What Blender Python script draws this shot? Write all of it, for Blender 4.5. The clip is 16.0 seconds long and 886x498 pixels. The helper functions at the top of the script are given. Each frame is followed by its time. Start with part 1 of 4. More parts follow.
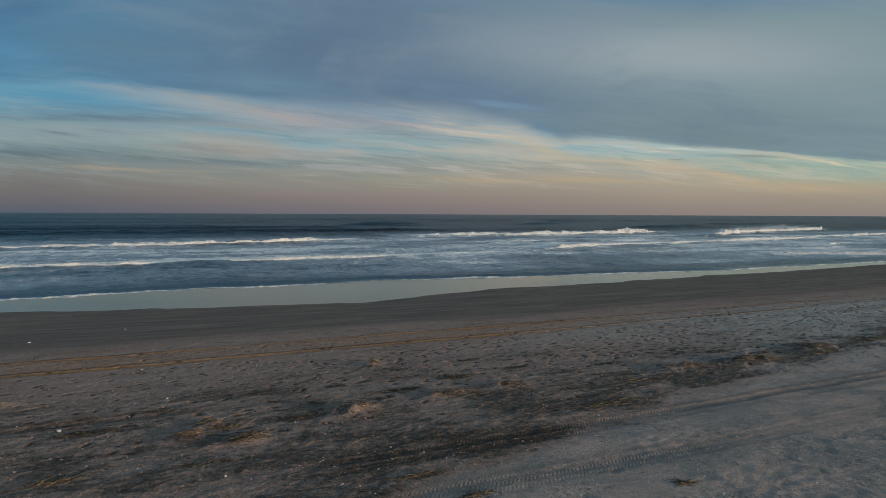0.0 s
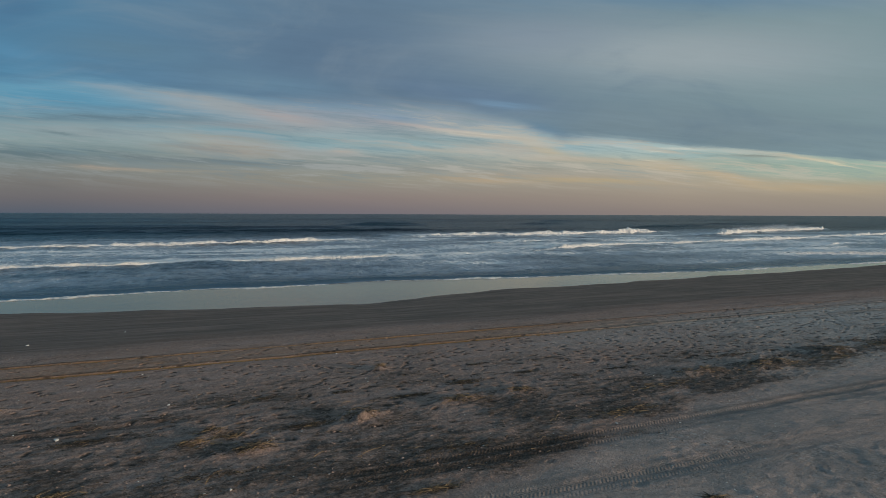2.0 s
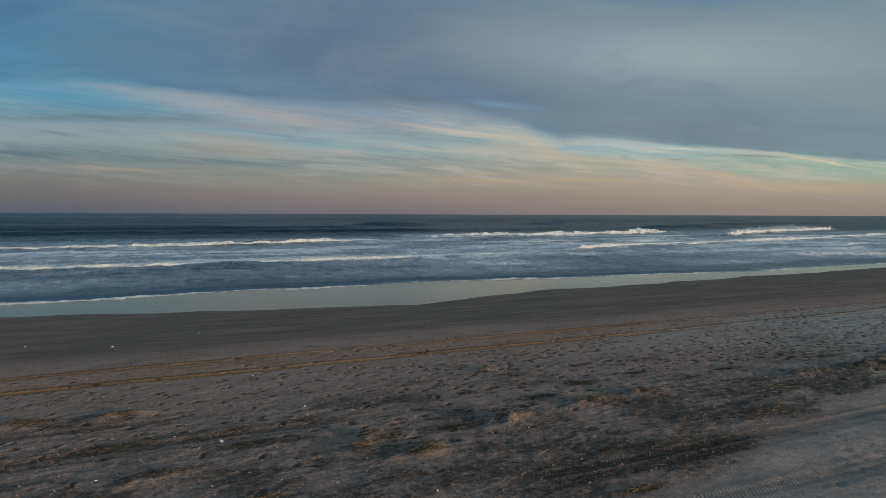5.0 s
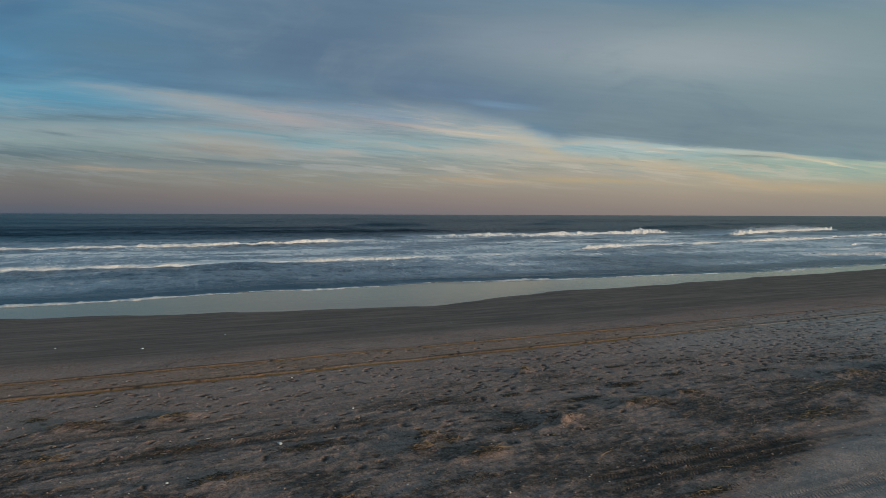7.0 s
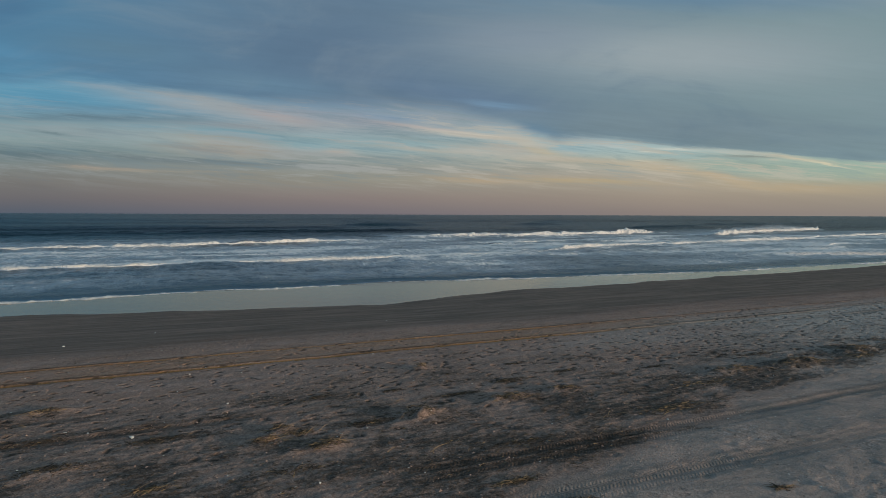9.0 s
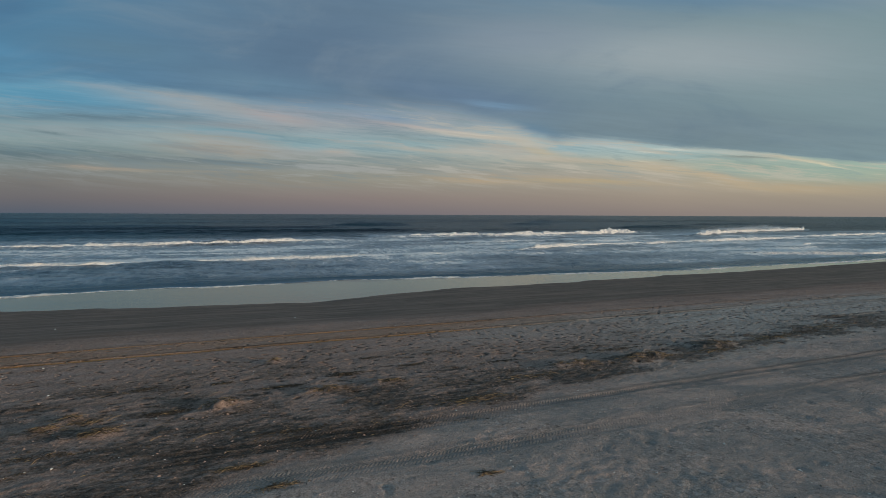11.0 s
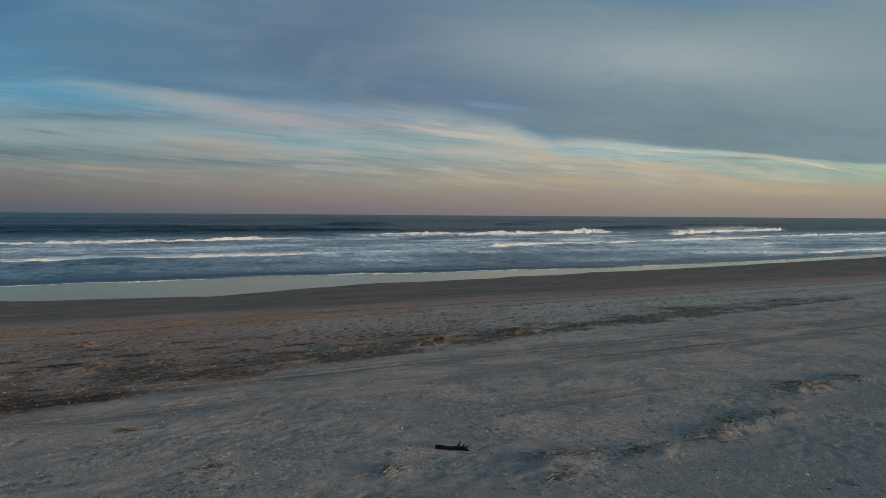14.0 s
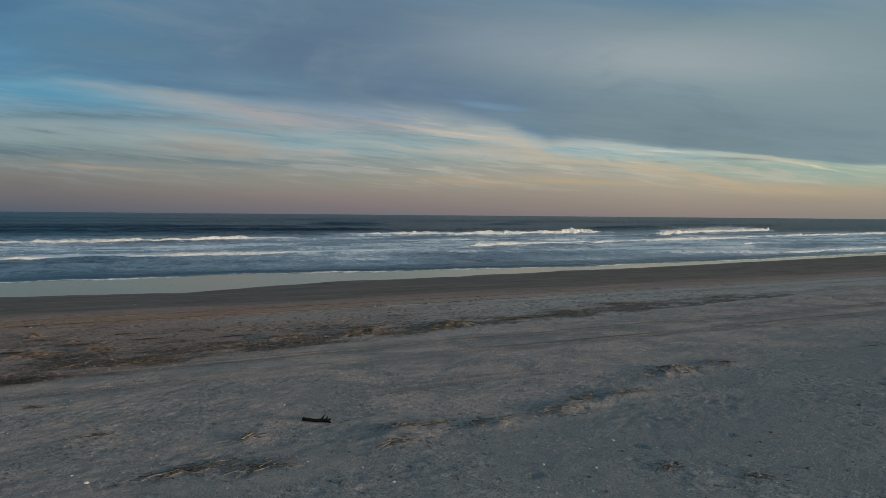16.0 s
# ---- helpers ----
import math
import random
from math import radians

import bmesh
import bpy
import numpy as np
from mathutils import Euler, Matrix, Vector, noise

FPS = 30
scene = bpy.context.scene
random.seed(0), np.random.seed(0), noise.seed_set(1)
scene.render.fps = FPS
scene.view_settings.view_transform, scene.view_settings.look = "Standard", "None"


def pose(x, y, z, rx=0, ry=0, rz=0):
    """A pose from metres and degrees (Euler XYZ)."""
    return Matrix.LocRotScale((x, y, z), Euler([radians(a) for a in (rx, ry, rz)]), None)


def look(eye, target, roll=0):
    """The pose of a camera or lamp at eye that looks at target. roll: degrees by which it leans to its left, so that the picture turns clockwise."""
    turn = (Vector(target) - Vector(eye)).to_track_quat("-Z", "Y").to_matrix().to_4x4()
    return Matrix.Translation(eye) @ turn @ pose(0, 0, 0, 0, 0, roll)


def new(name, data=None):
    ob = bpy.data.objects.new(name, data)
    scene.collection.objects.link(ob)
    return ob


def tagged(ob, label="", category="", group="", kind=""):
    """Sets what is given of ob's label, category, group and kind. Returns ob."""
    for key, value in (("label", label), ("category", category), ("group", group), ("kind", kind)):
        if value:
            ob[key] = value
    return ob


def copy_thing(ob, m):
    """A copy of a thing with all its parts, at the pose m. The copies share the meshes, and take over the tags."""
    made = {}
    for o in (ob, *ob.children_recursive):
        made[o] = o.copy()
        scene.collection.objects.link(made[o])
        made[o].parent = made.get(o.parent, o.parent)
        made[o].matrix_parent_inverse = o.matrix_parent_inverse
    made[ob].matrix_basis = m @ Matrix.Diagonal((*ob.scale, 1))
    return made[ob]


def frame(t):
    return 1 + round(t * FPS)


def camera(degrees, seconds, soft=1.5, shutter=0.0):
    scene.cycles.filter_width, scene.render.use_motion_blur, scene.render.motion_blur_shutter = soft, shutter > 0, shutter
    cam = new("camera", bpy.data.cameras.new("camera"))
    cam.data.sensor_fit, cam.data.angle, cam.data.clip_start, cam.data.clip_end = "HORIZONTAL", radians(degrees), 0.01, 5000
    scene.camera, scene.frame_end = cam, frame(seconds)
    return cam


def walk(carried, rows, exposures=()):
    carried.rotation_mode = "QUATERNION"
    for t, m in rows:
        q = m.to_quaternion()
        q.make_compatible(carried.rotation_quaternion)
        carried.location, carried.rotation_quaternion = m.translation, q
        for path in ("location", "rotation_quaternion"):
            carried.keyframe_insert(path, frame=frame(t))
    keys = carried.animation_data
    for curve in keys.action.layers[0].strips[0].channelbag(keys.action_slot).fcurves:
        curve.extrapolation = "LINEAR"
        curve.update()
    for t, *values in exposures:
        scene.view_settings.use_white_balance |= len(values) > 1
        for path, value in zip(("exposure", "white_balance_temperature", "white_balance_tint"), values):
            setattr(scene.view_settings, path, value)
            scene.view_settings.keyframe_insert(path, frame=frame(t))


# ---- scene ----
cam = camera(73.8, 16.0, soft=0.5)
PATH = [
    (0, (-0.794, 0.231, 3.637), (-0.831, 2.227, 3.518), 0.25),
    (0.5, (-0.795, 0.309, 3.646), (-0.832, 2.305, 3.527), 0.25),
    (1, (-0.85, 0.423, 3.645), (-0.887, 2.419, 3.526), 0.24),
    (1.5, (-0.931, 0.522, 3.65), (-0.968, 2.518, 3.532), 0.24),
    (2, (-1.01, 0.61, 3.643), (-1.047, 2.606, 3.524), 0.23),
    (2.5, (-1.125, 0.65, 3.629), (-1.16, 2.647, 3.511), 0.23),
    (3, (-1.41, 0.647, 3.624), (-1.447, 2.643, 3.506), 0.23),
    (3.5, (-1.875, 0.602, 3.63), (-1.912, 2.598, 3.511), 0.22),
    (4, (-2.45, 0.539, 3.65), (-2.487, 2.535, 3.53), 0.22),
    (6.5, (-4.697, 0.399, 3.728), (-4.727, 2.395, 3.611), 0.20),
    (7, (-4.653, 0.37, 3.742), (-4.683, 2.367, 3.624), 0.20),
    (7.5, (-4.331, 0.329, 3.76), (-4.36, 2.325, 3.642), 0.21),
    (8, (-3.762, 0.279, 3.783), (-3.786, 2.275, 3.664), 0.21),
    (8.5, (-2.986, 0.256, 3.76), (-3.01, 2.252, 3.642), 0.22),
    (9, (-2.147, 0.195, 3.718), (-2.165, 2.192, 3.6), 0.22),
    (11.5, (2.61, -0.12, 3.62), (2.598, 1.877, 3.503), 0.28),
    (12, (3.565, -0.255, 3.573), (3.556, 1.741, 3.457), 0.30),
    (12.5, (4.489, -0.416, 3.536), (4.481, 1.581, 3.419), 0.31),
    (13, (5.373, -0.569, 3.503), (5.365, 1.428, 3.387), 0.33),
    (13.5, (6.212, -0.747, 3.489), (6.205, 1.25, 3.373), 0.37),
    (14, (7.008, -1.038, 3.486), (7.004, 0.959, 3.37), 0.41),
    (14.5, (7.807, -1.369, 3.475), (7.806, 0.628, 3.359), 0.45),
    (15, (8.569, -1.708, 3.467), (8.569, 0.288, 3.35), 0.47),
    (15.5, (8.9, -1.914, 3.456), (8.907, 0.083, 3.339), 0.48),
    (16, (8.998, -1.997, 3.46), (9.004, 0.0, 3.344), 0.50),
]
walk(cam, [(t, look(eye, target, roll)) for t, eye, target, roll in PATH])

# ---- light ----
SUN_AZ, SUN_EL = radians(113), radians(6.5)  # clockwise from +y, above the horizon
SUN_WAY = Vector((math.sin(SUN_AZ) * math.cos(SUN_EL), math.cos(SUN_AZ) * math.cos(SUN_EL), math.sin(SUN_EL)))
sun = new("sun", bpy.data.lights.new("sun", "SUN"))
sun.data.energy, sun.data.angle, sun.data.color = 2.7, radians(6.0), (1.0, 0.79, 0.58)
sun.matrix_world = look(SUN_WAY * 100, (0, 0, 0))


def lin(r, g, b):
    """Linear colour from display values 0 to 255."""
    return tuple((c / 255 / 12.92) if c < 10 else ((c / 255 + 0.055) / 1.055) ** 2.4 for c in (r, g, b))


class Net:
    """Short hand for building node trees."""

    def __init__(self, tree):
        self.tree = tree
        tree.nodes.clear()

    def node(self, kind):
        return self.tree.nodes.new(kind)

    def put(self, socket, value):
        if isinstance(value, bpy.types.NodeSocket):
            self.tree.links.new(value, socket)
        elif value is not None:
            if socket.type == "RGBA" and hasattr(value, "__len__") and len(value) == 3:
                value = (*value, 1)
            socket.default_value = value

    def math(self, op, a, b=None, c=None, clamp=False):
        n = self.node("ShaderNodeMath")
        n.operation, n.use_clamp = op, clamp
        for i, v in enumerate((a, b, c)):
            if v is not None:
                self.put(n.inputs[i], v)
        return n.outputs[0]

    def mix(self, fac, a, b, blend="MIX"):
        n = self.node("ShaderNodeMix")
        n.data_type, n.blend_type = "RGBA", blend
        self.put(n.inputs[0], fac)
        self.put(n.inputs[6], a)
        self.put(n.inputs[7], b)
        return n.outputs[2]

    def step(self, x, lo, hi, a=0.0, b=1.0, smooth=True):
        n = self.node("ShaderNodeMapRange")
        n.interpolation_type = "SMOOTHSTEP" if smooth else "LINEAR"
        for i, v in enumerate((x, lo, hi, a, b)):
            self.put(n.inputs[i], v)
        return n.outputs[0]

    def xyz(self, x, y, z):
        n = self.node("ShaderNodeCombineXYZ")
        for i, v in enumerate((x, y, z)):
            self.put(n.inputs[i], v)
        return n.outputs[0]

    def noise(self, vec, scale, detail=3.0, rough=0.55, warp=0.0):
        n = self.node("ShaderNodeTexNoise")
        self.put(n.inputs["Vector"], vec)
        n.inputs["Scale"].default_value, n.inputs["Detail"].default_value = scale, detail
        n.inputs["Roughness"].default_value, n.inputs["Distortion"].default_value = rough, warp
        return n.outputs["Fac"]

    def ramp(self, fac, stops):
        n = self.node("ShaderNodeValToRGB")
        el = n.color_ramp.elements
        while len(el) < len(stops):
            el.new(0.5)
        for e, (p, c) in zip(el, stops):
            e.position, e.color = p, (*c, 1) if len(c) == 3 else c
        self.put(n.inputs[0], fac)
        return n.outputs[0]

    def stretch(self, vec, sx, sy, sz=1.0):
        n = self.node("ShaderNodeVectorMath")
        n.operation = "MULTIPLY"
        self.put(n.inputs[0], vec)
        n.inputs[1].default_value = (sx, sy, sz)
        return n.outputs[0]

    def attr(self, name):
        n = self.node("ShaderNodeAttribute")
        n.attribute_name = name
        return n.outputs["Fac"]


def make_sky():
    world = bpy.data.worlds.new("sky")
    scene.world = world
    world.use_nodes = True
    k = Net(world.node_tree)
    way = k.node("ShaderNodeTexCoord").outputs["Generated"]
    sep = k.node("ShaderNodeSeparateXYZ")
    k.put(sep.inputs[0], way)
    depth = k.math("MAXIMUM", k.math("ABSOLUTE", sep.outputs[1]), 0.3)
    # X runs along the horizon, Y up from it, in thousandths of the distance ahead
    X = k.math("MULTIPLY", k.math("DIVIDE", sep.outputs[0], depth), 1000)
    Y = k.math("MULTIPLY", k.math("DIVIDE", sep.outputs[2], depth), 1000)
    flat = k.xyz(k.math("MULTIPLY", X, 0.001), k.math("MULTIPLY", Y, 0.001), 0.0)
    sky = k.node("ShaderNodeTexSky")
    sky.sky_type, sky.sun_disc = "NISHITA", False
    sky.sun_elevation, sky.sun_rotation, sky.air_density, sky.dust_density = SUN_EL, SUN_AZ, 1.2, 1.5
    # slow drift of the cloud edges, and fine streaks along the wind
    drift = k.math("SUBTRACT", k.noise(k.stretch(flat, 3.0, 9.0), 1.0, 4.0, 0.55), 0.5)
    tilted = k.math("ADD", Y, k.math("MULTIPLY", X, 0.10))
    wind = k.xyz(k.math("MULTIPLY", X, 0.0035), k.math("MULTIPLY", tilted, 0.045), 0.0)
    streak = k.math("SUBTRACT", k.noise(wind, 1.0, 5.0, 0.6, 0.3), 0.5)
    fine = k.math("SUBTRACT", k.noise(k.stretch(wind, 2.3, 3.1), 1.0, 4.0, 0.6, 0.6), 0.5)
    # the haze and the clear sky below the clouds, at four bearings from left to right
    west = k.ramp(k.math("MULTIPLY", Y, 0.0025), [(0.000, lin(84, 93, 108)), (0.062, lin(98, 99, 107)), (0.133, lin(107, 109, 113)), (0.182, lin(110, 117, 121)), (0.253, lin(112, 130, 136)), (0.312, lin(126, 147, 153)), (0.385, lin(112, 143, 156)), (0.445, lin(100, 146, 168)), (0.540, lin(88, 142, 170)), (0.755, lin(84, 130, 160))])
    middle = k.ramp(k.math("MULTIPLY", Y, 0.0025), [(0.000, lin(112, 108, 116)), (0.068, lin(129, 120, 120)), (0.140, lin(138, 137, 130)), (0.188, lin(137, 142, 140)), (0.235, lin(138, 149, 150)), (0.295, lin(134, 161, 168)), (0.367, lin(140, 152, 160)), (0.450, lin(116, 139, 160)), (0.618, lin(98, 122, 146))])
    east = k.ramp(k.math("MULTIPLY", Y, 0.0025), [(0.003, lin(136, 126, 122)), (0.075, lin(151, 141, 130)), (0.133, lin(163, 154, 140)), (0.182, lin(170, 164, 152)), (0.230, lin(165, 172, 162)), (0.270, lin(160, 180, 180)), (0.338, lin(150, 170, 176)), (0.552, lin(120, 142, 152))])
    far_east = k.ramp(k.math("MULTIPLY", Y, 0.0025), [(0.003, lin(139, 131, 126)), (0.077, lin(153, 144, 131)), (0.125, lin(165, 155, 135)), (0.173, lin(156, 165, 148)), (0.208, lin(150, 173, 161)), (0.245, lin(150, 172, 164)), (0.555, lin(130, 150, 155))])
    col = k.mix(k.step(X, -700, -150, smooth=False), west, middle)
    col = k.mix(k.step(X, -150, 380, smooth=False), col, east)
    col = k.mix(k.step(X, 380, 680, smooth=False), col, far_east)
    col = k.mix(0.012, col, sky.outputs[0])
    hair = k.math("SUBTRACT", k.noise(k.xyz(k.math("MULTIPLY", X, 0.014), k.math("MULTIPLY", tilted, 0.30), 5.0), 1.0, 4.0, 0.65, 0.4), 0.5)
    # the wind bends every bank a little
    bent_y = k.math("ADD", Y, k.math("ADD", k.math("MULTIPLY", drift, 13), k.math("ADD", k.math("MULTIPLY", streak, 9), k.math("ADD", k.math("MULTIPLY", fine, 7), k.math("MULTIPLY", hair, 7)))))
    bent_x = k.math("ADD", X, k.math("MULTIPLY", k.math("SUBTRACT", k.noise(k.stretch(flat, 5.0, 16.0), 1.0, 4.0, 0.6), 0.5), 90))
    fibre = k.math("MULTIPLY", k.math("ADD", streak, k.math("ADD", fine, hair)), 1.2)

    def bank(col, cx, cy, length, width, slope, tint, cover, fringe=None):
        """One bank of cloud: a long soft shape that leans down to the right by slope."""
        a = k.math("SUBTRACT", bent_x, cx)
        b = k.math("MULTIPLY_ADD", a, slope, k.math("SUBTRACT", bent_y, cy))
        a, b = k.math("DIVIDE", a, length), k.math("DIVIDE", b, width)
        r = k.math("MULTIPLY_ADD", a, a, k.math("MULTIPLY", b, b))
        r = k.math("MAXIMUM", k.math("ADD", r, fringe or fibre), 0.0)
        return k.mix(k.math("MULTIPLY", k.math("POWER", 2.718, k.math("MULTIPLY", r, -1.1)), cover), col, lin(*tint))

    # layers below the deck, from the haze upwards
    col = bank(col, -654, 195, 182, 19.2, 0.1, (90, 146, 174), 0.85)
    col = bank(col, -673, 175, 201, 7.7, 0.03, (106, 141, 161), 0.65)
    col = bank(col, -625, 160, 220, 6.7, 0.02, (99, 125, 139), 0.85)
    col = bank(col, -357, 145, 115, 5.7, 0.05, (138, 144, 149), 0.6)
    col = bank(col, -587, 212, 57, 4.8, 0.12, (136, 158, 172), 0.7)
    col = bank(col, -395, 179, 168, 15.3, 0.15, (153, 162, 166), 0.95)
    col = bank(col, -271, 160, 67, 10.5, 0.13, (168, 161, 161), 0.85)
    col = bank(col, -606, 137, 192, 11.5, 0.05, (140, 156, 160), 0.85)
    col = bank(col, -520, 145, 57, 3.8, 0.05, (120, 155, 169), 0.6)
    col = bank(col, -357, 132, 101, 6.7, 0.12, (124, 158, 170), 0.8)
    col = bank(col, -386, 120, 105, 6.7, 0.12, (160, 161, 153), 0.8)
    col = bank(col, -673, 134, 43, 2.1, 0.12, (110, 130, 136), 0.8)
    col = bank(col, -367, 107, 125, 12.5, 0.06, (158, 150, 140), 0.75)
    col = bank(col, -711, 101, 144, 14.4, 0.02, (100, 121, 128), 0.85)
    col = bank(col, -482, 90, 211, 5.7, 0.03, (111, 125, 129), 0.8)
    col = bank(col, -309, 84, 144, 4.8, 0.02, (117, 127, 129), 0.6)
    col = bank(col, -587, 76, 67, 2.9, 0.04, (164, 152, 138), 0.75)
    col = bank(col, -453, 71, 134, 2.5, 0.02, (152, 146, 132), 0.65)
    col = bank(col, -223, 115, 57, 10.5, 0.0, (130, 160, 168), 0.65)
    col = bank(col, -194, 106, 27, 5.7, 0.05, (180, 162, 148), 0.7)
    col = bank(col, -108, 112, 62, 7.7, 0.04, (132, 162, 170), 0.65)
    col = bank(col, -146, 157, 115, 12.5, 0.1, (146, 151, 160), 0.75)
    col = bank(col, -98, 162, 48, 4.8, 0.1, (116, 142, 166), 0.65)
    col = bank(col, -3, 165, 77, 10.5, 0.12, (150, 157, 162), 0.75)
    col = bank(col, -79, 179, 31, 3.4, 0.2, (152, 162, 168), 0.75)
    col = bank(col, -27, 142, 77, 4.3, 0.12, (182, 174, 169), 0.85)
    col = bank(col, 50, 131, 101, 5.3, 0.08, (194, 188, 174), 0.95)
    col = bank(col, -41, 108, 105, 3.8, 0.06, (174, 170, 158), 0.75)
    col = bank(col, 93, 107, 77, 12.5, 0.05, (176, 172, 162), 0.8)
    col = bank(col, 146, 109, 36, 9.6, 0.35, (186, 176, 154), 0.85)
    col = bank(col, 16, 120, 115, 3.4, 0.05, (140, 158, 160), 0.6)
    col = bank(col, -79, 90, 153, 4.8, 0.03, (126, 140, 142), 0.55)
    col = bank(col, -118, 75, 134, 3.8, 0.02, (124, 132, 132), 0.5)
    col = bank(col, 189, 113, 38, 7.7, 0.1, (140, 167, 175), 0.75)
    col = bank(col, 251, 119, 48, 8.6, 0.15, (170, 180, 180), 0.8)
    col = bank(col, 189, 91, 86, 4.8, 0.03, (182, 173, 156), 0.75)
    col = bank(col, 55, 57, 77, 4.8, 0.03, (178, 158, 131), 0.75)
    col = bank(col, 237, 56, 105, 4.8, 0.02, (180, 163, 132), 0.75)
    col = bank(col, 179, 74, 115, 2.5, 0.02, (148, 148, 138), 0.6)
    col = bank(col, 122, 65, 115, 2.4, 0.02, (170, 156, 138), 0.5)
    col = bank(col, 361, 103, 115, 8.6, 0.08, (156, 180, 180), 0.85)
    col = bank(col, 572, 74, 201, 15.3, 0.04, (151, 172, 160), 0.8)
    col = bank(col, 304, 87, 86, 7.7, 0.02, (182, 172, 152), 0.75)
    col = bank(col, 361, 78, 67, 6.7, 0.1, (188, 172, 146), 0.8)
    col = bank(col, 462, 62, 81, 6.7, 0.21, (185, 170, 145), 0.9)
    col = bank(col, 582, 47, 105, 7.7, 0.05, (180, 162, 133), 0.75)
    # thin wisps and clearer gaps between them
    curl = k.xyz(k.math("MULTIPLY_ADD", X, 0.0042, k.math("MULTIPLY", drift, 1.4)), k.math("MULTIPLY_ADD", tilted, 0.045, k.math("MULTIPLY", drift, 2.6)), 7.0)
    wisp = k.math("SUBTRACT", k.noise(curl, 1.0, 6.0, 0.62, 0.5), 0.5)
    curl = k.xyz(k.math("MULTIPLY_ADD", X, 0.008, k.math("MULTIPLY", drift, 1.6)), k.math("MULTIPLY_ADD", tilted, 0.09, k.math("MULTIPLY", drift, 2.2)), 3.0)
    thread = k.math("SUBTRACT", k.noise(curl, 1.0, 5.0, 0.6, 0.1), 0.5)
    band = k.math("MULTIPLY", k.math("MULTIPLY", k.step(Y, 30, 80), k.step(Y, 240, 170)), k.step(X, -550, -50, 0.4, 1.0))
    pale = k.math("MULTIPLY", k.step(k.math("ADD", wisp, k.math("ADD", k.math("MULTIPLY", thread, 0.8), k.math("MULTIPLY", hair, 0.5))), 0.0, 0.17), band)
    gap = k.math("MULTIPLY", k.step(k.math("ADD", wisp, k.math("ADD", k.math("MULTIPLY", thread, 0.8), k.math("MULTIPLY", hair, 0.5))), -0.02, -0.18), band)
    col = k.mix(k.math("MULTIPLY", pale, 0.62), col, k.mix(k.step(X, -500, 400), lin(152, 160, 164), lin(190, 182, 166)))
    col = k.mix(k.math("MULTIPLY", gap, 0.42), col, k.mix(k.step(X, -500, 500), lin(102, 130, 146), lin(136, 156, 156)))
    # the grey deck over all, with its ragged lower edge
    base = k.math("MULTIPLY", k.ramp(k.math("MULTIPLY_ADD", bent_x, 1 / 1700, 0.5), [
        (0.048, (0.436,) * 3), (0.132, (0.438,) * 3), (0.189, (0.420,) * 3), (0.216, (0.414,) * 3), (0.273, (0.394,) * 3), (0.329, (0.372,) * 3), (0.386, (0.356,) * 3), (0.442, (0.348,) * 3), (0.498, (0.334,) * 3), (0.555, (0.298,) * 3), (0.583, (0.266,) * 3), (0.608, (0.246,) * 3), (0.631, (0.254,) * 3), (0.668, (0.248,) * 3), (0.724, (0.228,) * 3), (0.780, (0.214,) * 3), (0.836, (0.198,) * 3), (0.893, (0.182,) * 3), (0.931, (0.180,) * 3)]), 500)
    over = k.math("SUBTRACT", bent_y, base)
    over = k.math("ADD", over, k.math("MULTIPLY", k.math("ADD", k.math("MULTIPLY", thread, 20), k.math("MULTIPLY", wisp, 12)), k.step(X, 150, 450, 1.0, 0.3)))
    soft = k.ramp(k.math("MULTIPLY_ADD", X, 1 / 1700, 0.5), [(0.05, (0.16,) * 3), (0.2, (0.12,) * 3), (0.3, (0.11,) * 3), (0.37, (0.28,) * 3), (0.49, (0.30,) * 3), (0.55, (0.2,) * 3), (0.66, (0.08,) * 3), (0.76, (0.04,) * 3), (1.0, (0.04,) * 3)])
    deck = k.step(k.math("DIVIDE", over, k.math("MULTIPLY", soft, 100)), -0.4, 1.0)
    grey = k.mix(k.step(X, -760, -200, smooth=False), lin(82, 128, 158), lin(98, 122, 143))
    grey = k.mix(k.step(X, -200, 650), grey, lin(124, 146, 152))

    def tone(col, cx, cy, length, width, slope, tint, cover):
        """One patch of the deck, softer than the banks below it."""
        return bank(col, cx, cy, length, width, slope, tint, cover, k.math("MULTIPLY", streak, 0.5))

    grey = tone(grey, -759, 269, 86, 19.2, 0.3, (88, 138, 170), 0.7)
    grey = tone(grey, -750, 341, 67, 38.3, 0, (78, 117, 148), 0.8)
    grey = tone(grey, -711, 235, 105, 11.5, 0.1, (84, 134, 164), 0.8)
    grey = tone(grey, -175, 267, 220, 57.5, 0.12, (91, 116, 140), 0.9)
    grey = tone(grey, 45, 193, 163, 23.0, 0.15, (92, 117, 144), 0.85)
    grey = tone(grey, -319, 218, 125, 17.2, 0.1, (101, 132, 154), 0.85)
    grey = tone(grey, 84, 183, 57, 4.8, 0.12, (112, 147, 177), 0.75)
    grey = tone(grey, 380, 264, 316, 49.8, 0.02, (150, 163, 168), 1.0)
    grey = tone(grey, 131, 292, 144, 38.3, 0.0, (132, 146, 160), 0.65)
    grey = tone(grey, 428, 147, 345, 34.5, 0.05, (117, 136, 145), 0.9)
    grey = tone(grey, 428, 363, 402, 26.8, 0.0, (102, 133, 156), 0.9)
    grey = tone(grey, 141, 138, 59, 14.4, 0.2, (103, 134, 156), 0.8)
    grey = tone(grey, -549, 274, 125, 19.2, 0.1, (96, 128, 148), 0.6)
    cloudy = k.noise(k.stretch(flat, 2.6, 8.0), 1.0, 6.0, 0.58, 0.7)
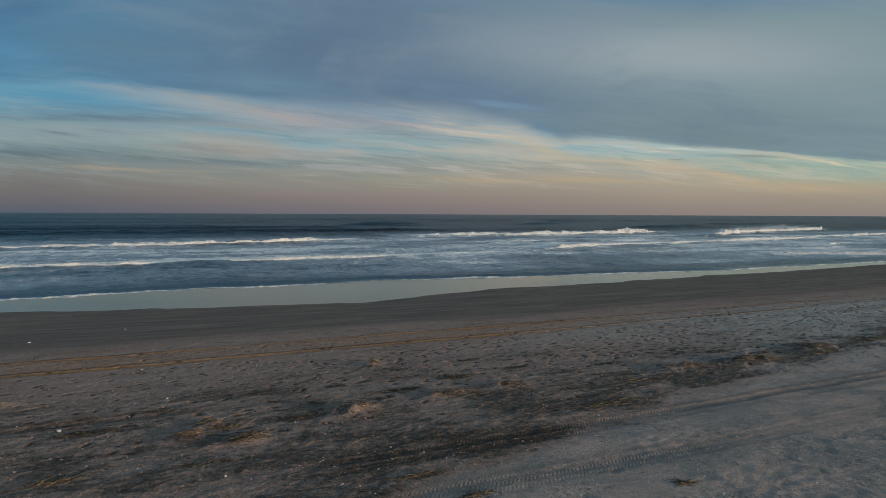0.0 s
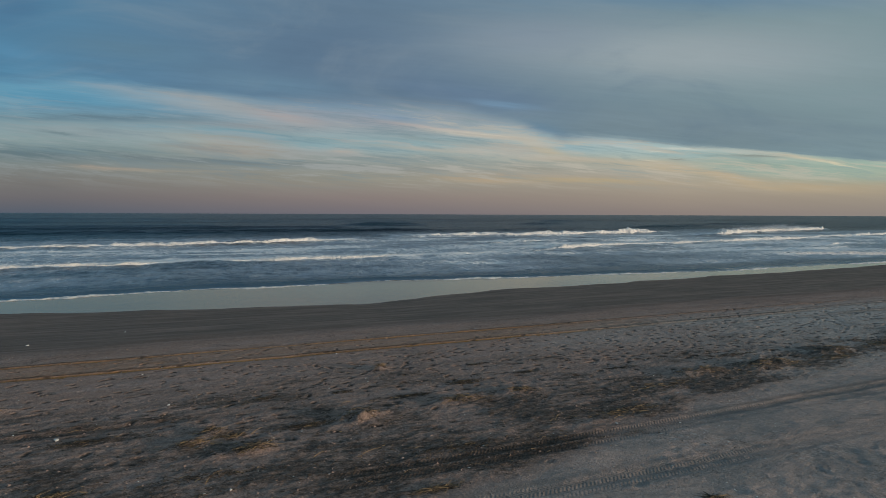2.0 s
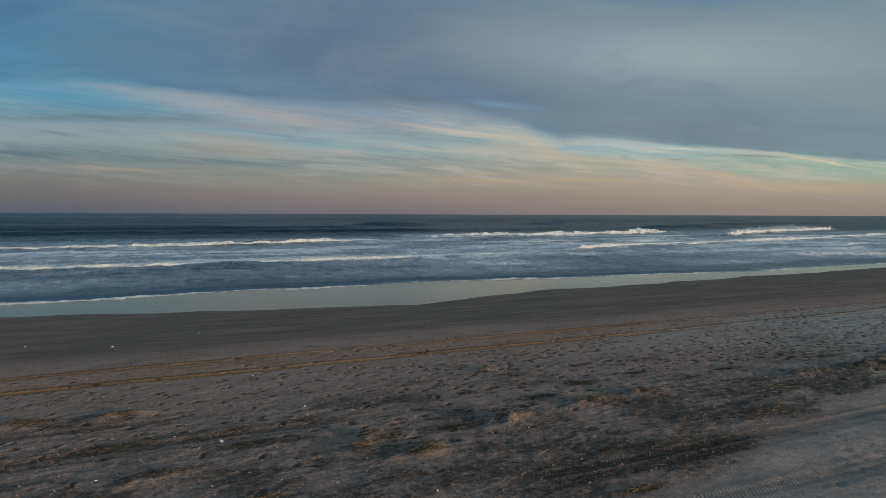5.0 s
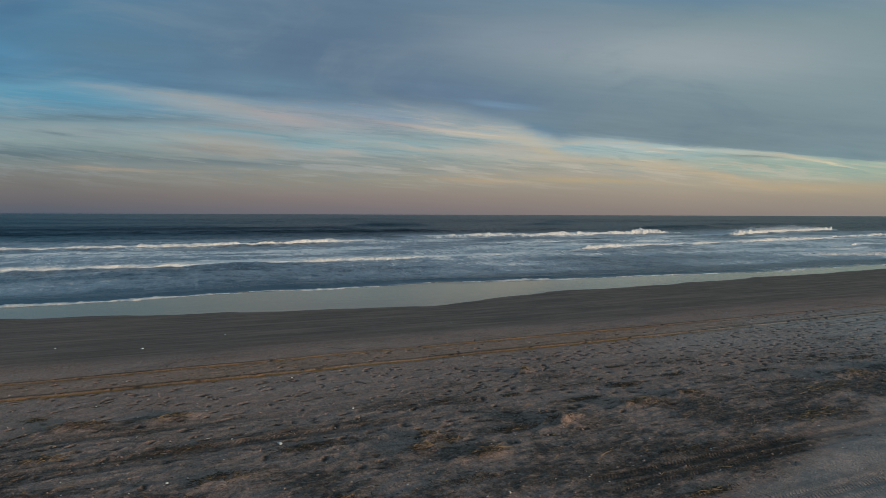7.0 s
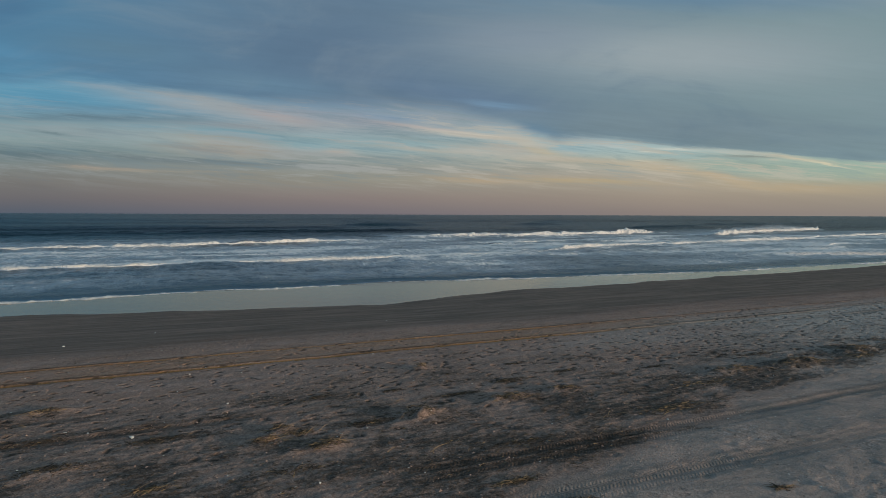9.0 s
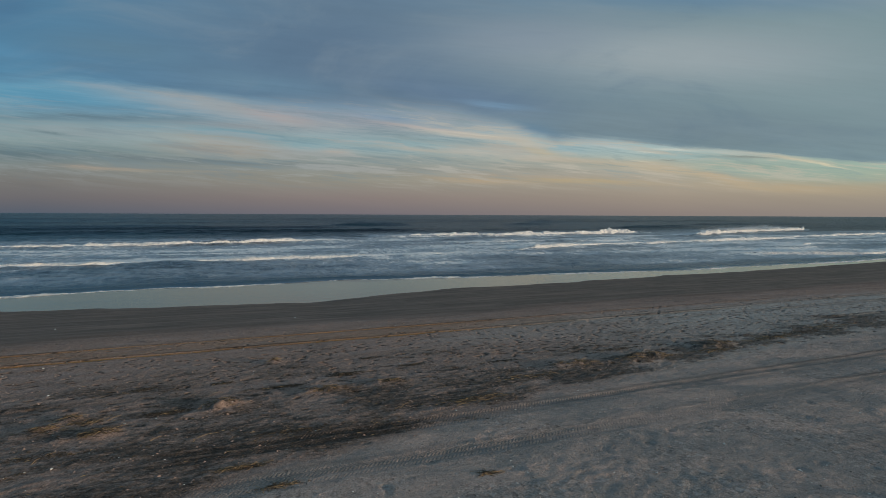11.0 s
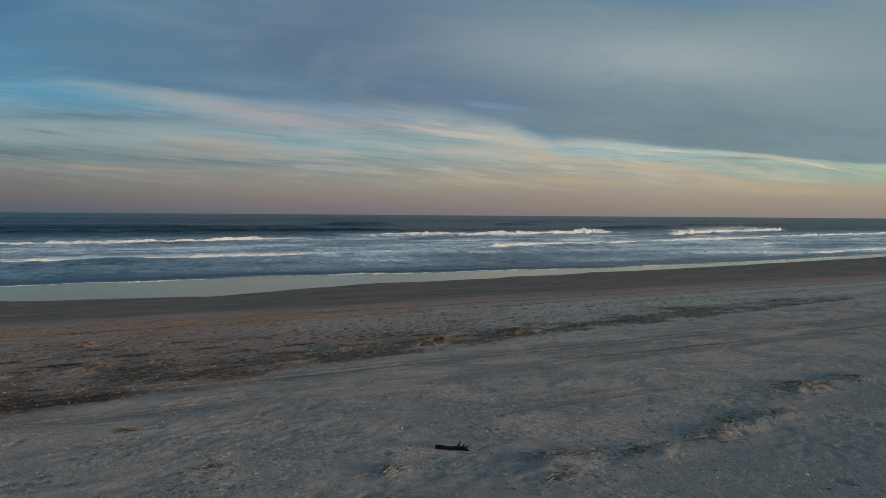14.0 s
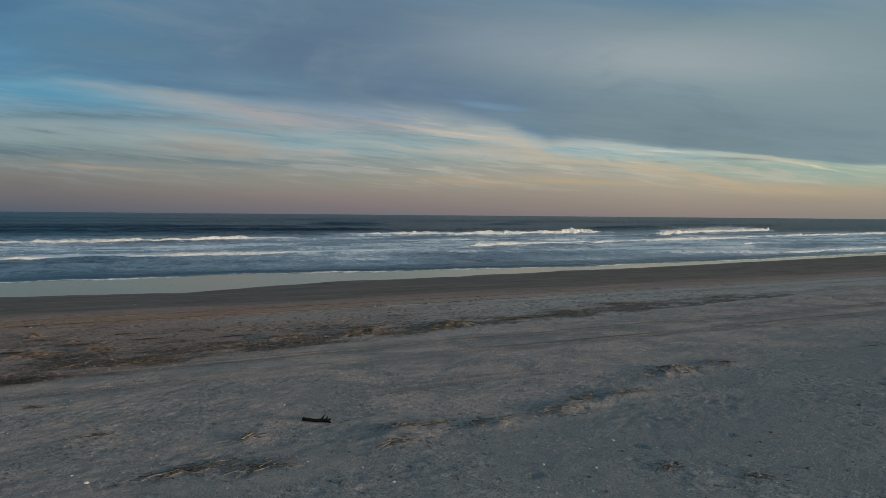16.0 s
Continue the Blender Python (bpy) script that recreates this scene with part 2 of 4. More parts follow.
    grey = k.mix(k.step(cloudy, 0.45, 0.72, 0.0, 0.30), grey, lin(140, 154, 162))
    grey = k.mix(k.step(cloudy, 0.46, 0.28, 0.0, 0.30), grey, lin(84, 110, 134))
    col = k.mix(deck, col, grey)
    # bright fibres drawn out by the wind along the deck's edge
    col = bank(col, 380, 110, 38, 2.1, 0.06, (198, 202, 192), 0.85)
    col = bank(col, 337, 105, 29, 1.5, 0.06, (202, 204, 192), 0.75)
    col = bank(col, 323, 92, 24, 1.5, 0.1, (198, 192, 172), 0.6)
    col = bank(col, 380, 93, 15, 1.3, 0.02, (138, 141, 134), 0.7)
    col = bank(col, 486, 104, 57, 3.3, 0.09, (178, 184, 177), 0.75)
    col = bank(col, 505, 97, 34, 2.3, 0.03, (130, 137, 132), 0.8)
    col = bank(col, 572, 95, 48, 3.3, 0.12, (194, 185, 163), 0.85)
    col = bank(col, 631, 85, 50, 1.5, 0.16, (210, 200, 172), 0.85)
    col = bank(col, 294, 113, 57, 1.9, 0.08, (184, 192, 188), 0.6)
    col = bank(col, 227, 125, 38, 3.8, 0.1, (150, 170, 176), 0.6)
    light = k.math("ADD", 1.0, k.math("MULTIPLY", k.math("ADD", streak, k.math("MULTIPLY", fine, 0.6)), k.math("MULTIPLY", k.step(Y, 15, 90, 0.06, 0.38), k.step(over, 0, 60, 1.0, 0.3))))
    light = k.math("MULTIPLY", light, 10.0)
    col = k.mix(1.0, col, k.xyz(light, light, light), "MULTIPLY")
    out = k.node("ShaderNodeBackground")
    k.put(out.inputs[0], col)
    out.inputs[1].default_value = 0.1
    end = k.node("ShaderNodeOutputWorld")
    k.put(end.inputs[0], out.outputs[0])


make_sky()


# ---- materials ----
def material(name, colour=(0.5, 0.5, 0.5), rough=0.8, build=None):
    m = bpy.data.materials.new(name)
    m.use_nodes = True
    k = Net(m.node_tree)
    b = k.node("ShaderNodeBsdfPrincipled")
    k.put(b.inputs["Base Color"], colour)
    b.inputs["Roughness"].default_value = rough
    end = k.node("ShaderNodeOutputMaterial")
    k.put(end.inputs[0], b.outputs[0])
    if build:
        build(k, b, k.node("ShaderNodeTexCoord").outputs["Object"])
    return m


def bump(k, b, height, strength, distance):
    n = k.node("ShaderNodeBump")
    n.inputs["Strength"].default_value, n.inputs["Distance"].default_value = strength, distance
    k.put(n.inputs["Height"], height)
    k.put(b.inputs["Normal"], n.outputs[0])


def sand_nodes(k, b, pos):
    grain = k.noise(pos, 60, 4, 0.7)
    blot = k.noise(pos, 1.1, 5, 0.6)
    along = k.noise(k.stretch(pos, 0.35, 2.2), 1.0, 6, 0.62, 0.4)
    small = k.noise(k.stretch(pos, 6.0, 5.0), 1.0, 5, 0.65, 0.3)
    wrack, pale, wet, rut, ochre, tread = (k.attr(n) for n in ("wrack", "pale", "wet", "rut", "ochre", "tread"))
    col = k.mix(blot, (0.292, 0.202, 0.166), (0.395, 0.274, 0.228))
    col = k.mix(k.step(along, 0.42, 0.7), col, (0.365, 0.272, 0.240))
    tint = k.noise(k.stretch(pos, 0.55, 0.8), 1.0, 6, 0.62, 0.6)
    flaky = k.noise(k.stretch(pos, 3.2, 4.2), 1.0, 6, 0.68, 0.5)
    paler = k.mix(k.step(tint, 0.42, 0.60), (0.310, 0.278, 0.260), (0.505, 0.388, 0.338))
    paler = k.mix(k.step(blot, 0.50, 0.66, 0.0, 0.6), paler, (0.480, 0.380, 0.335))
    paler = k.mix(k.math("MULTIPLY", k.step(flaky, 0.54, 0.66), k.step(tint, 0.38, 0.56, 0.25, 0.85)), paler, (0.620, 0.455, 0.395))
    paler = k.mix(k.step(flaky, 0.44, 0.34, 0.0, 0.6), paler, (0.205, 0.185, 0.180))
    # the camera's colour cast put into the sand: paler and greyer rightwards
    col = k.mix(k.attr("dry"), col, k.mix(blot, (0.410, 0.382, 0.356), (0.500, 0.468, 0.438)))
    col = k.mix(pale, col, paler)
    # the camera's vignette put into the colour: near sand darker and blue-grey
    col = k.mix(k.math("MULTIPLY", k.attr("coarse"), 0.85), col, k.mix(blot, (0.212, 0.226, 0.226), (0.290, 0.296, 0.292)))
    dark = k.mix(small, (0.020, 0.016, 0.014), (0.105, 0.082, 0.068))
    col = k.mix(k.math("MULTIPLY", wrack, 0.45), col, (0.125, 0.098, 0.080))
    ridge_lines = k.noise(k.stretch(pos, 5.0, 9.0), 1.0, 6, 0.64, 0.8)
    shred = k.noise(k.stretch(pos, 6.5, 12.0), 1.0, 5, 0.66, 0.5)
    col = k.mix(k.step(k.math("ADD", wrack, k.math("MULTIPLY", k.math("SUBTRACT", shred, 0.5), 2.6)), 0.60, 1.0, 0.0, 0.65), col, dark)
    # the belt is darker in the relief's low lines, paler on its ridges
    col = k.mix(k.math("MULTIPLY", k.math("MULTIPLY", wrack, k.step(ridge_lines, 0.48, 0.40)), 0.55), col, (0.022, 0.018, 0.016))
    col = k.mix(k.math("MULTIPLY", k.math("MULTIPLY", wrack, k.step(ridge_lines, 0.56, 0.66)), 0.45), col, (0.24, 0.185, 0.155))
    fine_lines = k.noise(k.stretch(pos, 0.18, 1.8), 1.0, 4, 0.6)
    hair_lines = k.noise(k.stretch(pos, 0.30, 6.0), 1.0, 4, 0.65)
    lines = k.math("ADD", k.math("MULTIPLY", along, 0.34), k.math("ADD", k.math("MULTIPLY", fine_lines, 0.33), k.math("MULTIPLY", hair_lines, 0.33)))
    damp = k.mix(k.step(lines, 0.40, 0.62), (0.110, 0.077, 0.060), (0.250, 0.172, 0.136))
    col = k.mix(wet, col, damp)
    col = k.mix(k.math("MULTIPLY", ochre, k.step(small, 0.3, 0.6, 0.85, 1.0)), col, (0.44, 0.195, 0.035))
    speck = k.step(k.noise(pos, 23, 2, 0.5), 0.70, 0.76)
    col = k.mix(k.math("MULTIPLY", speck, k.math("SUBTRACT", 0.5, k.math("MULTIPLY", wet, 0.5))), col, (0.11, 0.10, 0.09))
    col = k.mix(k.step(grain, 0.35, 0.7, 0.0, 0.22), col, (0.45, 0.43, 0.41))
    pit = k.noise(k.stretch(pos, 14.0, 8.0), 1.0, 4, 0.7, 0.5)
    crumb = k.noise(pos, 34, 3, 0.75)
    mottle = k.math("MULTIPLY", k.step(pit, 0.32, 0.68, 0.76, 1.26, False), k.step(crumb, 0.3, 0.7, 0.62, 1.38, False))
    calmer = k.math("MULTIPLY", k.step(wet, 0.2, 1.0, 1.0, 0.22), k.math("SUBTRACT", 1.0, k.math("MULTIPLY", pale, k.step(k.attr("crumbly"), 0.2, 0.9, 0.65, 0.0))))
    mottle = k.math("ADD", k.math("MULTIPLY", k.math("SUBTRACT", mottle, 1.0), calmer), 1.0)
    col = k.mix(1.0, col, k.xyz(k.math("MULTIPLY", mottle, 1.03), mottle, k.math("MULTIPLY", mottle, 0.985)), "MULTIPLY")
    # scuffs and old prints: small hollows strewn over trodden sand, shade painted in
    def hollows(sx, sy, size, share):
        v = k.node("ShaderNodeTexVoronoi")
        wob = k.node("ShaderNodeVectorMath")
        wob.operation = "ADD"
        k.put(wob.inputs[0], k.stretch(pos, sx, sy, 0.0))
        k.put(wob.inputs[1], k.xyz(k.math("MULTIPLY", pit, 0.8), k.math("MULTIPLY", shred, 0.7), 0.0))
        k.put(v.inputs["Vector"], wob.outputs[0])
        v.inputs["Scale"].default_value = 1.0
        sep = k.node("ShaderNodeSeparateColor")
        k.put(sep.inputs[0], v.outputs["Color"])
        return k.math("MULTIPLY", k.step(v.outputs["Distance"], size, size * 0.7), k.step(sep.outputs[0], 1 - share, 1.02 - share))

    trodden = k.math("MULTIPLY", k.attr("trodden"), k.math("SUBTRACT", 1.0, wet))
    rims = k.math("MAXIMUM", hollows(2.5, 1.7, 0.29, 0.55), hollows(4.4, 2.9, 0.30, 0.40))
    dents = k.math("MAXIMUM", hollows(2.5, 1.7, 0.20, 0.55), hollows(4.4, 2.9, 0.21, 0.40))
    crumbly = k.attr("crumbly")
    flecks = k.math("MULTIPLY", hollows(9.0, 5.5, 0.27, 0.5), crumbly)
    col = k.mix(k.math("MULTIPLY", hollows(7.0, 4.6, 0.30, 0.45), k.math("MULTIPLY", crumbly, 0.55)), col, (0.56, 0.49, 0.46))
    col = k.mix(k.math("MULTIPLY", flecks, 0.35), col, (0.13, 0.108, 0.10))
    # grit: dark and pale grains over the dry sand
    grit = k.noise(pos, 48, 2, 0.6)
    dry = k.math("MULTIPLY", pale, 0.7)
    col = k.mix(k.math("MULTIPLY", k.step(grit, 0.40, 0.30), dry), col, (0.10, 0.09, 0.088))
    col = k.mix(k.math("MULTIPLY", k.step(grit, 0.62, 0.72), dry), col, (0.66, 0.62, 0.58))
    # lit rims painted paler, the shade inside prints and dents painted dark
    rims = k.math("MULTIPLY", rims, trodden)
    col = k.mix(k.math("MULTIPLY", rims, 0.35), col, (0.44, 0.36, 0.31))
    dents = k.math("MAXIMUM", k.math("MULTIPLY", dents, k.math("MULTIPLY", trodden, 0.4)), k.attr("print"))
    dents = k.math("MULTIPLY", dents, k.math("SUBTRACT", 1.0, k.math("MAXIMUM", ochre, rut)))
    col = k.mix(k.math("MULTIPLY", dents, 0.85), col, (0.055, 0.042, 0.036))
    # shade along tyre ruts, painted as dark sand
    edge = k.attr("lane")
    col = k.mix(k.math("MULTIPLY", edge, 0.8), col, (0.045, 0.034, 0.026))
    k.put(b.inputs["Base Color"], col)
    soaked = k.step(wet, 0.55, 1.0)
    k.put(b.inputs["Roughness"], k.step(soaked, 0, 1, 0.92, 0.7, False))
    k.put(b.inputs["Specular IOR Level"], k.math("MULTIPLY", soaked, 0.04))
    sep = k.node("ShaderNodeSeparateXYZ")
    k.put(sep.inputs[0], pos)
    # chevron lugs of the tyres
    zig = k.math("ADD", sep.outputs[0], k.math("MULTIPLY", k.math("PINGPONG", sep.outputs[1], 0.10), 0.7))
    lug = k.math("SINE", k.math("MULTIPLY", zig, 2 * math.pi / 0.062))
    lug = k.math("MULTIPLY", k.math("MULTIPLY", lug, tread), 0.18)
    h = k.math("ADD", k.math("MULTIPLY", k.noise(pos, 26, 4, 0.65), 0.6), k.math("MULTIPLY", grain, 0.25))
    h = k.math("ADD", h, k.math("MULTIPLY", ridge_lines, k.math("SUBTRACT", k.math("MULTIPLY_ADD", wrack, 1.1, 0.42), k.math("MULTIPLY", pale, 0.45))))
    emboss = k.noise(k.stretch(pos, 9.0, 15.0), 1.0, 4, 0.6, 0.4)
    h = k.math("ADD", h, k.math("MULTIPLY", k.math("MULTIPLY_ADD", emboss, 0.75, flaky), k.math("MULTIPLY", pale, k.step(tint, 0.36, 0.58, 0.35, 0.9))))
    h = k.math("MULTIPLY", h, k.step(wet, 0.0, 0.9, 1.0, 0.10))
    h = k.math("ADD", h, k.math("SUBTRACT", lug, k.math("MAXIMUM", dents, flecks)))
    bump(k, b, h, 1.0, 0.05)


def sea_nodes(k, b, pos):
    foam, shallow, calm = (k.attr(n) for n in ("foam", "shallow", "calm"))
    lace = k.noise(k.stretch(pos, 0.45, 0.20), 1.0, 7, 0.68, 0.6)
    web = k.noise(k.stretch(pos, 2.4, 0.95), 1.0, 6, 0.72, 1.0)
    dash = k.noise(k.stretch(pos, 0.9, 2.4), 1.0, 5, 0.65, 0.5)
    both = k.math("ADD", k.math("MULTIPLY", lace, 0.34), k.math("ADD", k.math("MULTIPLY", web, 0.42), k.math("MULTIPLY", dash, 0.24)))
    cover = k.math("ADD", k.math("MULTIPLY", k.math("SUBTRACT", both, 0.5), 2.6), foam)
    cover = k.math("MULTIPLY", cover, k.step(foam, 0.02, 0.2))
    white = k.step(cover, 0.58, 0.82)
    deep = k.mix(k.step(k.noise(k.stretch(pos, 0.008, 0.03), 1.0, 5, 0.6, 0.4), 0.38, 0.62), (0.001, 0.007, 0.016), (0.012, 0.042, 0.064))
    col = k.mix(shallow, deep, (0.060, 0.110, 0.158))
    col = k.mix(k.step(calm, 0.80, 0.98), col, (0.25, 0.185, 0.115))
    # bubbles under the surface turn the water pale before it is white
    col = k.mix(k.step(cover, 0.05, 0.62, 0.0, 0.8), col, (0.37, 0.44, 0.52))
    col = k.mix(white, col, (0.86, 0.87, 0.88))
    k.put(b.inputs["Base Color"], col)
    k.put(b.inputs["Roughness"], k.math("MAXIMUM", k.step(k.math("MAXIMUM", white, k.step(calm, 0.1, 0.9, 0.5, 0.0)), 0, 1, 0.06, 0.55), 0.05))
    b.inputs["IOR"].default_value = 1.33
    k.put(b.inputs["Specular IOR Level"], k.math("MAXIMUM", k.math("ADD", k.step(calm, 0.2, 0.9, 0.11, 0.30), k.step(calm, 0.9, 1.0, 0.0, -0.10)), k.math("MULTIPLY", k.attr("near"), k.step(calm, 0.85, 1.0, 0.5, 0.2))))
    chop = k.noise(k.stretch(pos, 0.8, 0.5), 1.0, 8, 0.66, 0.4)
    swell = k.noise(k.stretch(pos, 0.05, 0.16), 1.0, 4, 0.5, 0.2)
    ripple = k.noise(k.stretch(pos, 0.9, 7.0), 1.0, 4, 0.55)
    lop = k.noise(k.stretch(pos, 2.2, 1.3), 1.0, 5, 0.62, 0.5)
    chop = k.math("ADD", chop, k.math("MULTIPLY", lop, 0.9))
    h = k.math("MULTIPLY", k.math("ADD", k.math("MULTIPLY", chop, 0.45), k.math("MULTIPLY", swell, 1.9)), k.step(calm, 0, 1, 1.0, 0.015))
    h = k.math("ADD", h, k.math("MULTIPLY", ripple, 0.005))
    bump(k, b, h, 1.0, 0.55)


def foam_nodes(k, b, pos):
    lump = k.noise(k.stretch(pos, 1.0, 0.6, 1.6), 2.2, 6, 0.65, 0.5)
    fine = k.noise(pos, 9, 5, 0.7)
    col = k.mix(k.step(lump, 0.34, 0.6), (0.62, 0.66, 0.70), (0.93, 0.92, 0.90))
    torn = k.math("ADD", k.math("MULTIPLY", lump, 0.6), k.math("MULTIPLY", fine, 0.4))
    bare = k.step(k.math("ADD", k.attr("thin"), k.math("MULTIPLY", k.math("SUBTRACT", torn, 0.5), -2.6)), 0.45, 0.75)
    col = k.mix(bare, col, (0.16, 0.21, 0.27))
    k.put(b.inputs["Base Color"], col)
    k.put(b.inputs["Roughness"], k.step(bare, 0, 1, 0.85, 0.25))
    bump(k, b, k.math("ADD", lump, k.math("MULTIPLY", fine, 0.35)), 0.9, 0.40)


def streaky(dark, pale, scale=(6, 60, 60), gloss=0.5):
    def build(k, b, pos):
        b.inputs["Specular IOR Level"].default_value = gloss
        rnd = k.node("ShaderNodeNewGeometry").outputs["Random Per Island"]
        n = k.noise(k.stretch(pos, *scale), 1.0, 4, 0.6)
        col = k.mix(k.math("ADD", k.math("MULTIPLY", n, 0.4), k.math("MULTIPLY", rnd, 0.6)), dark, pale)
        k.put(b.inputs["Base Color"], col)
        bump(k, b, n, 0.5, 0.01)
    return build


SAND = material("beach sand", rough=0.9, build=sand_nodes)
SEA = material("sea water", rough=0.08, build=sea_nodes)
FOAM = material("sea foam", rough=0.85, build=foam_nodes)
REED = material("dry reed", rough=0.75, build=streaky((0.075, 0.052, 0.034), (0.40, 0.27, 0.14)))
PALE_REED = material("sand-dusted reed", rough=0.8, build=streaky((0.13, 0.10, 0.08), (0.50, 0.39, 0.30)))
LITTER = material("dark weed litter", rough=0.85, build=streaky((0.012, 0.010, 0.009), (0.085, 0.062, 0.042)))
SHELL = material("bleached shell", rough=0.5, build=streaky((0.45, 0.42, 0.38), (0.85, 0.82, 0.78), (40, 40, 40)))
STONE = material("dark pebble", rough=0.7, build=streaky((0.02, 0.02, 0.02), (0.12, 0.11, 0.10), (40, 40, 40)))
WOOD = material("wet driftwood", rough=0.65, build=streaky((0.004, 0.0035, 0.003), (0.020, 0.017, 0.015), (8, 50, 50), 0.12))


# ---- the lie of the shore: l runs along it, s towards the sea ----
SHORE = Matrix.Rotation(radians(24.0), 4, "Z")
SEA_Z, SLOPE, TOP = -1.06, 0.04497, 0.4553


def hash2(i, j, seed):
    h = (i * 374761393 + j * 668265263 + seed * 974634777) & 0x7FFFFFFF
    h = ((h ^ (h >> 13)) * 1274126177) & 0x7FFFFFFF
    return ((h ^ (h >> 16)) & 0xFFFF) / 65535.0


def vnoise(x, y, seed=0):
    """Smooth value noise, -1 to 1, for arrays."""
    xi, yi = np.floor(x), np.floor(y)
    fx, fy = x - xi, y - yi
    fx, fy = fx * fx * (3 - 2 * fx), fy * fy * (3 - 2 * fy)
    xi, yi = xi.astype(np.int64), yi.astype(np.int64)
    a, b = hash2(xi, yi, seed), hash2(xi + 1, yi, seed)
    c, d = hash2(xi, yi + 1, seed), hash2(xi + 1, yi + 1, seed)
    return 2 * ((a * (1 - fx) + b * fx) * (1 - fy) + (c * (1 - fx) + d * fx) * fy) - 1


def fbm(x, y, octaves=4, seed=0, gain=0.5):
    total, amp, size = 0.0, 1.0, 1.0
    for o in range(octaves):
        total = total + amp * vnoise(x * size + 17.3 * o, y * size - 9.1 * o, seed + o)
        amp, size = amp * gain, size * 2.03
    return total


def ease(x, lo, hi):
    t = np.clip((x - lo) / (hi - lo), 0, 1)
    return t * t * (3 - 2 * t)


def shoreline(l):
    """Where the still film of water meets the sand."""
    ls = [-400, -60, -22, -13, -9, -3, 3, 7.5, 11, 17, 27, 36, 46, 60, 80, 200, 900]
    ss = [60, 39, 36, 34.7, 33.7, 32.4, 31.3, 30.6, 31.6, 33.2, 33.5, 34.6, 34.9, 36.2, 38.2, 47, 80]
    return np.interp(l, ls, ss) + 0.22 * vnoise(l / 2.6, l * 0 + 3, 4) + 0.10 * vnoise(l / 0.9, l * 0, 5)


def weed_edge(l):
    """Where the dark belt of weed gives way to the pale upper sand."""
    return np.interp(l, [-40, -5, 1.0, 2.6, 4.1, 4.8, 5.5, 6.6, 8, 10.4, 12, 14.3, 16.7, 22, 28.5, 42, 120], [-6, 4.3, 6.85, 7.65, 8.0, 8.25, 8.6, 8.8, 9.3, 9.5, 9.8, 10.15, 10.55, 11.0, 11.8, 13.9, 24])


# tyre tracks: s, first and last l, depth, half width, how strongly the lugs show, ochre
TRACKS = [
    (19.26, -400, 30, 0.045, 0.10, 0.15, 1.0), (17.57, -400, 26, 0.05, 0.125, 0.2, 1.0), (18.1, 12, 300, 0.035, 0.14, 0.0, 0.0), (16.4, 16, 300, 0.03, 0.14, 0.0, 0.0),
    (8.72, 0, 400, 0.018, 0.12, 1.0, 0.0), (8.39, 0, 60, 0.010, 0.13, 1.0, 0.0), (7.19, 0, 400, 0.013, 0.13, 1.0, 0.0), (6.95, 0, 60, 0.010, 0.13, 1.0, 0.0),
    (12.45, -12, 1.5, 0.025, 0.14, 1.0, 0.0), (12.15, -12, 0.0, 0.02, 0.13, 0.8, 0.0), (13.85, -12, -1, 0.02, 0.14, 0.9, 0.0), (4.55, 9.5, 17, 0.014, 0.16, 1.0, 0.0),
    (22.3, -300, 200, 0.012, 0.14, 0.0, 0.0), (13.6, 20, 300, 0.03, 0.15, 0.0, 0.0),
]
# low mounds: l, s, radius along, radius across, height
MOUNDS = [
    (2.0, 11.15, 0.40, 0.32, 0.15), (3.53, 14.9, 0.2, 0.2, 0.08), (4.1, 11.45, 0.5, 0.25, 0.09), (5.5, 11.5, 0.4, 0.25, 0.07), (-0.8, 10.9, 0.35, 0.22, 0.08),
    (0.1, 10.3, 0.45, 0.25, 0.06), (-0.45, 11.35, 0.22, 0.2, 0.07), (-4.5, 14.5, 0.4, 0.25, 0.08), (-6.2, 14.6, 0.5, 0.25, 0.08), (-3.7, 11.0, 0.5, 0.25, 0.03),
    (10.2, 11.2, 0.6, 0.3, 0.11), (12.3, 11.0, 0.8, 0.3, 0.11), (15.3, 11.5, 0.6, 0.3, 0.1), (16.5, 3.4, 0.7, 0.4, 0.07), (18.0, 3.5, 0.4, 0.3, 0.06),
    (14.4, 2.5, 0.6, 0.3, 0.05), (13.2, 2.3, 0.5, 0.25, 0.05), (10.2, 2.3, 0.6, 0.3, 0.045), (11.7, 2.0, 0.5, 0.25, 0.04), (8.3, 2.9, 0.25, 0.2, 0.03),
]


def plain(l, s):
    """The beach without its small relief."""
    l, s = np.asarray(l, float), np.asarray(s, float)
    meet = (TOP - SEA_Z) / SLOPE
    e = s - (shoreline(l) - meet) * ease(s, 20, 30)
    z = np.where(e < 0, TOP - 0.6 * SLOPE * np.maximum(e, -60), TOP - SLOPE * e)
    return np.maximum(z, -4.0)


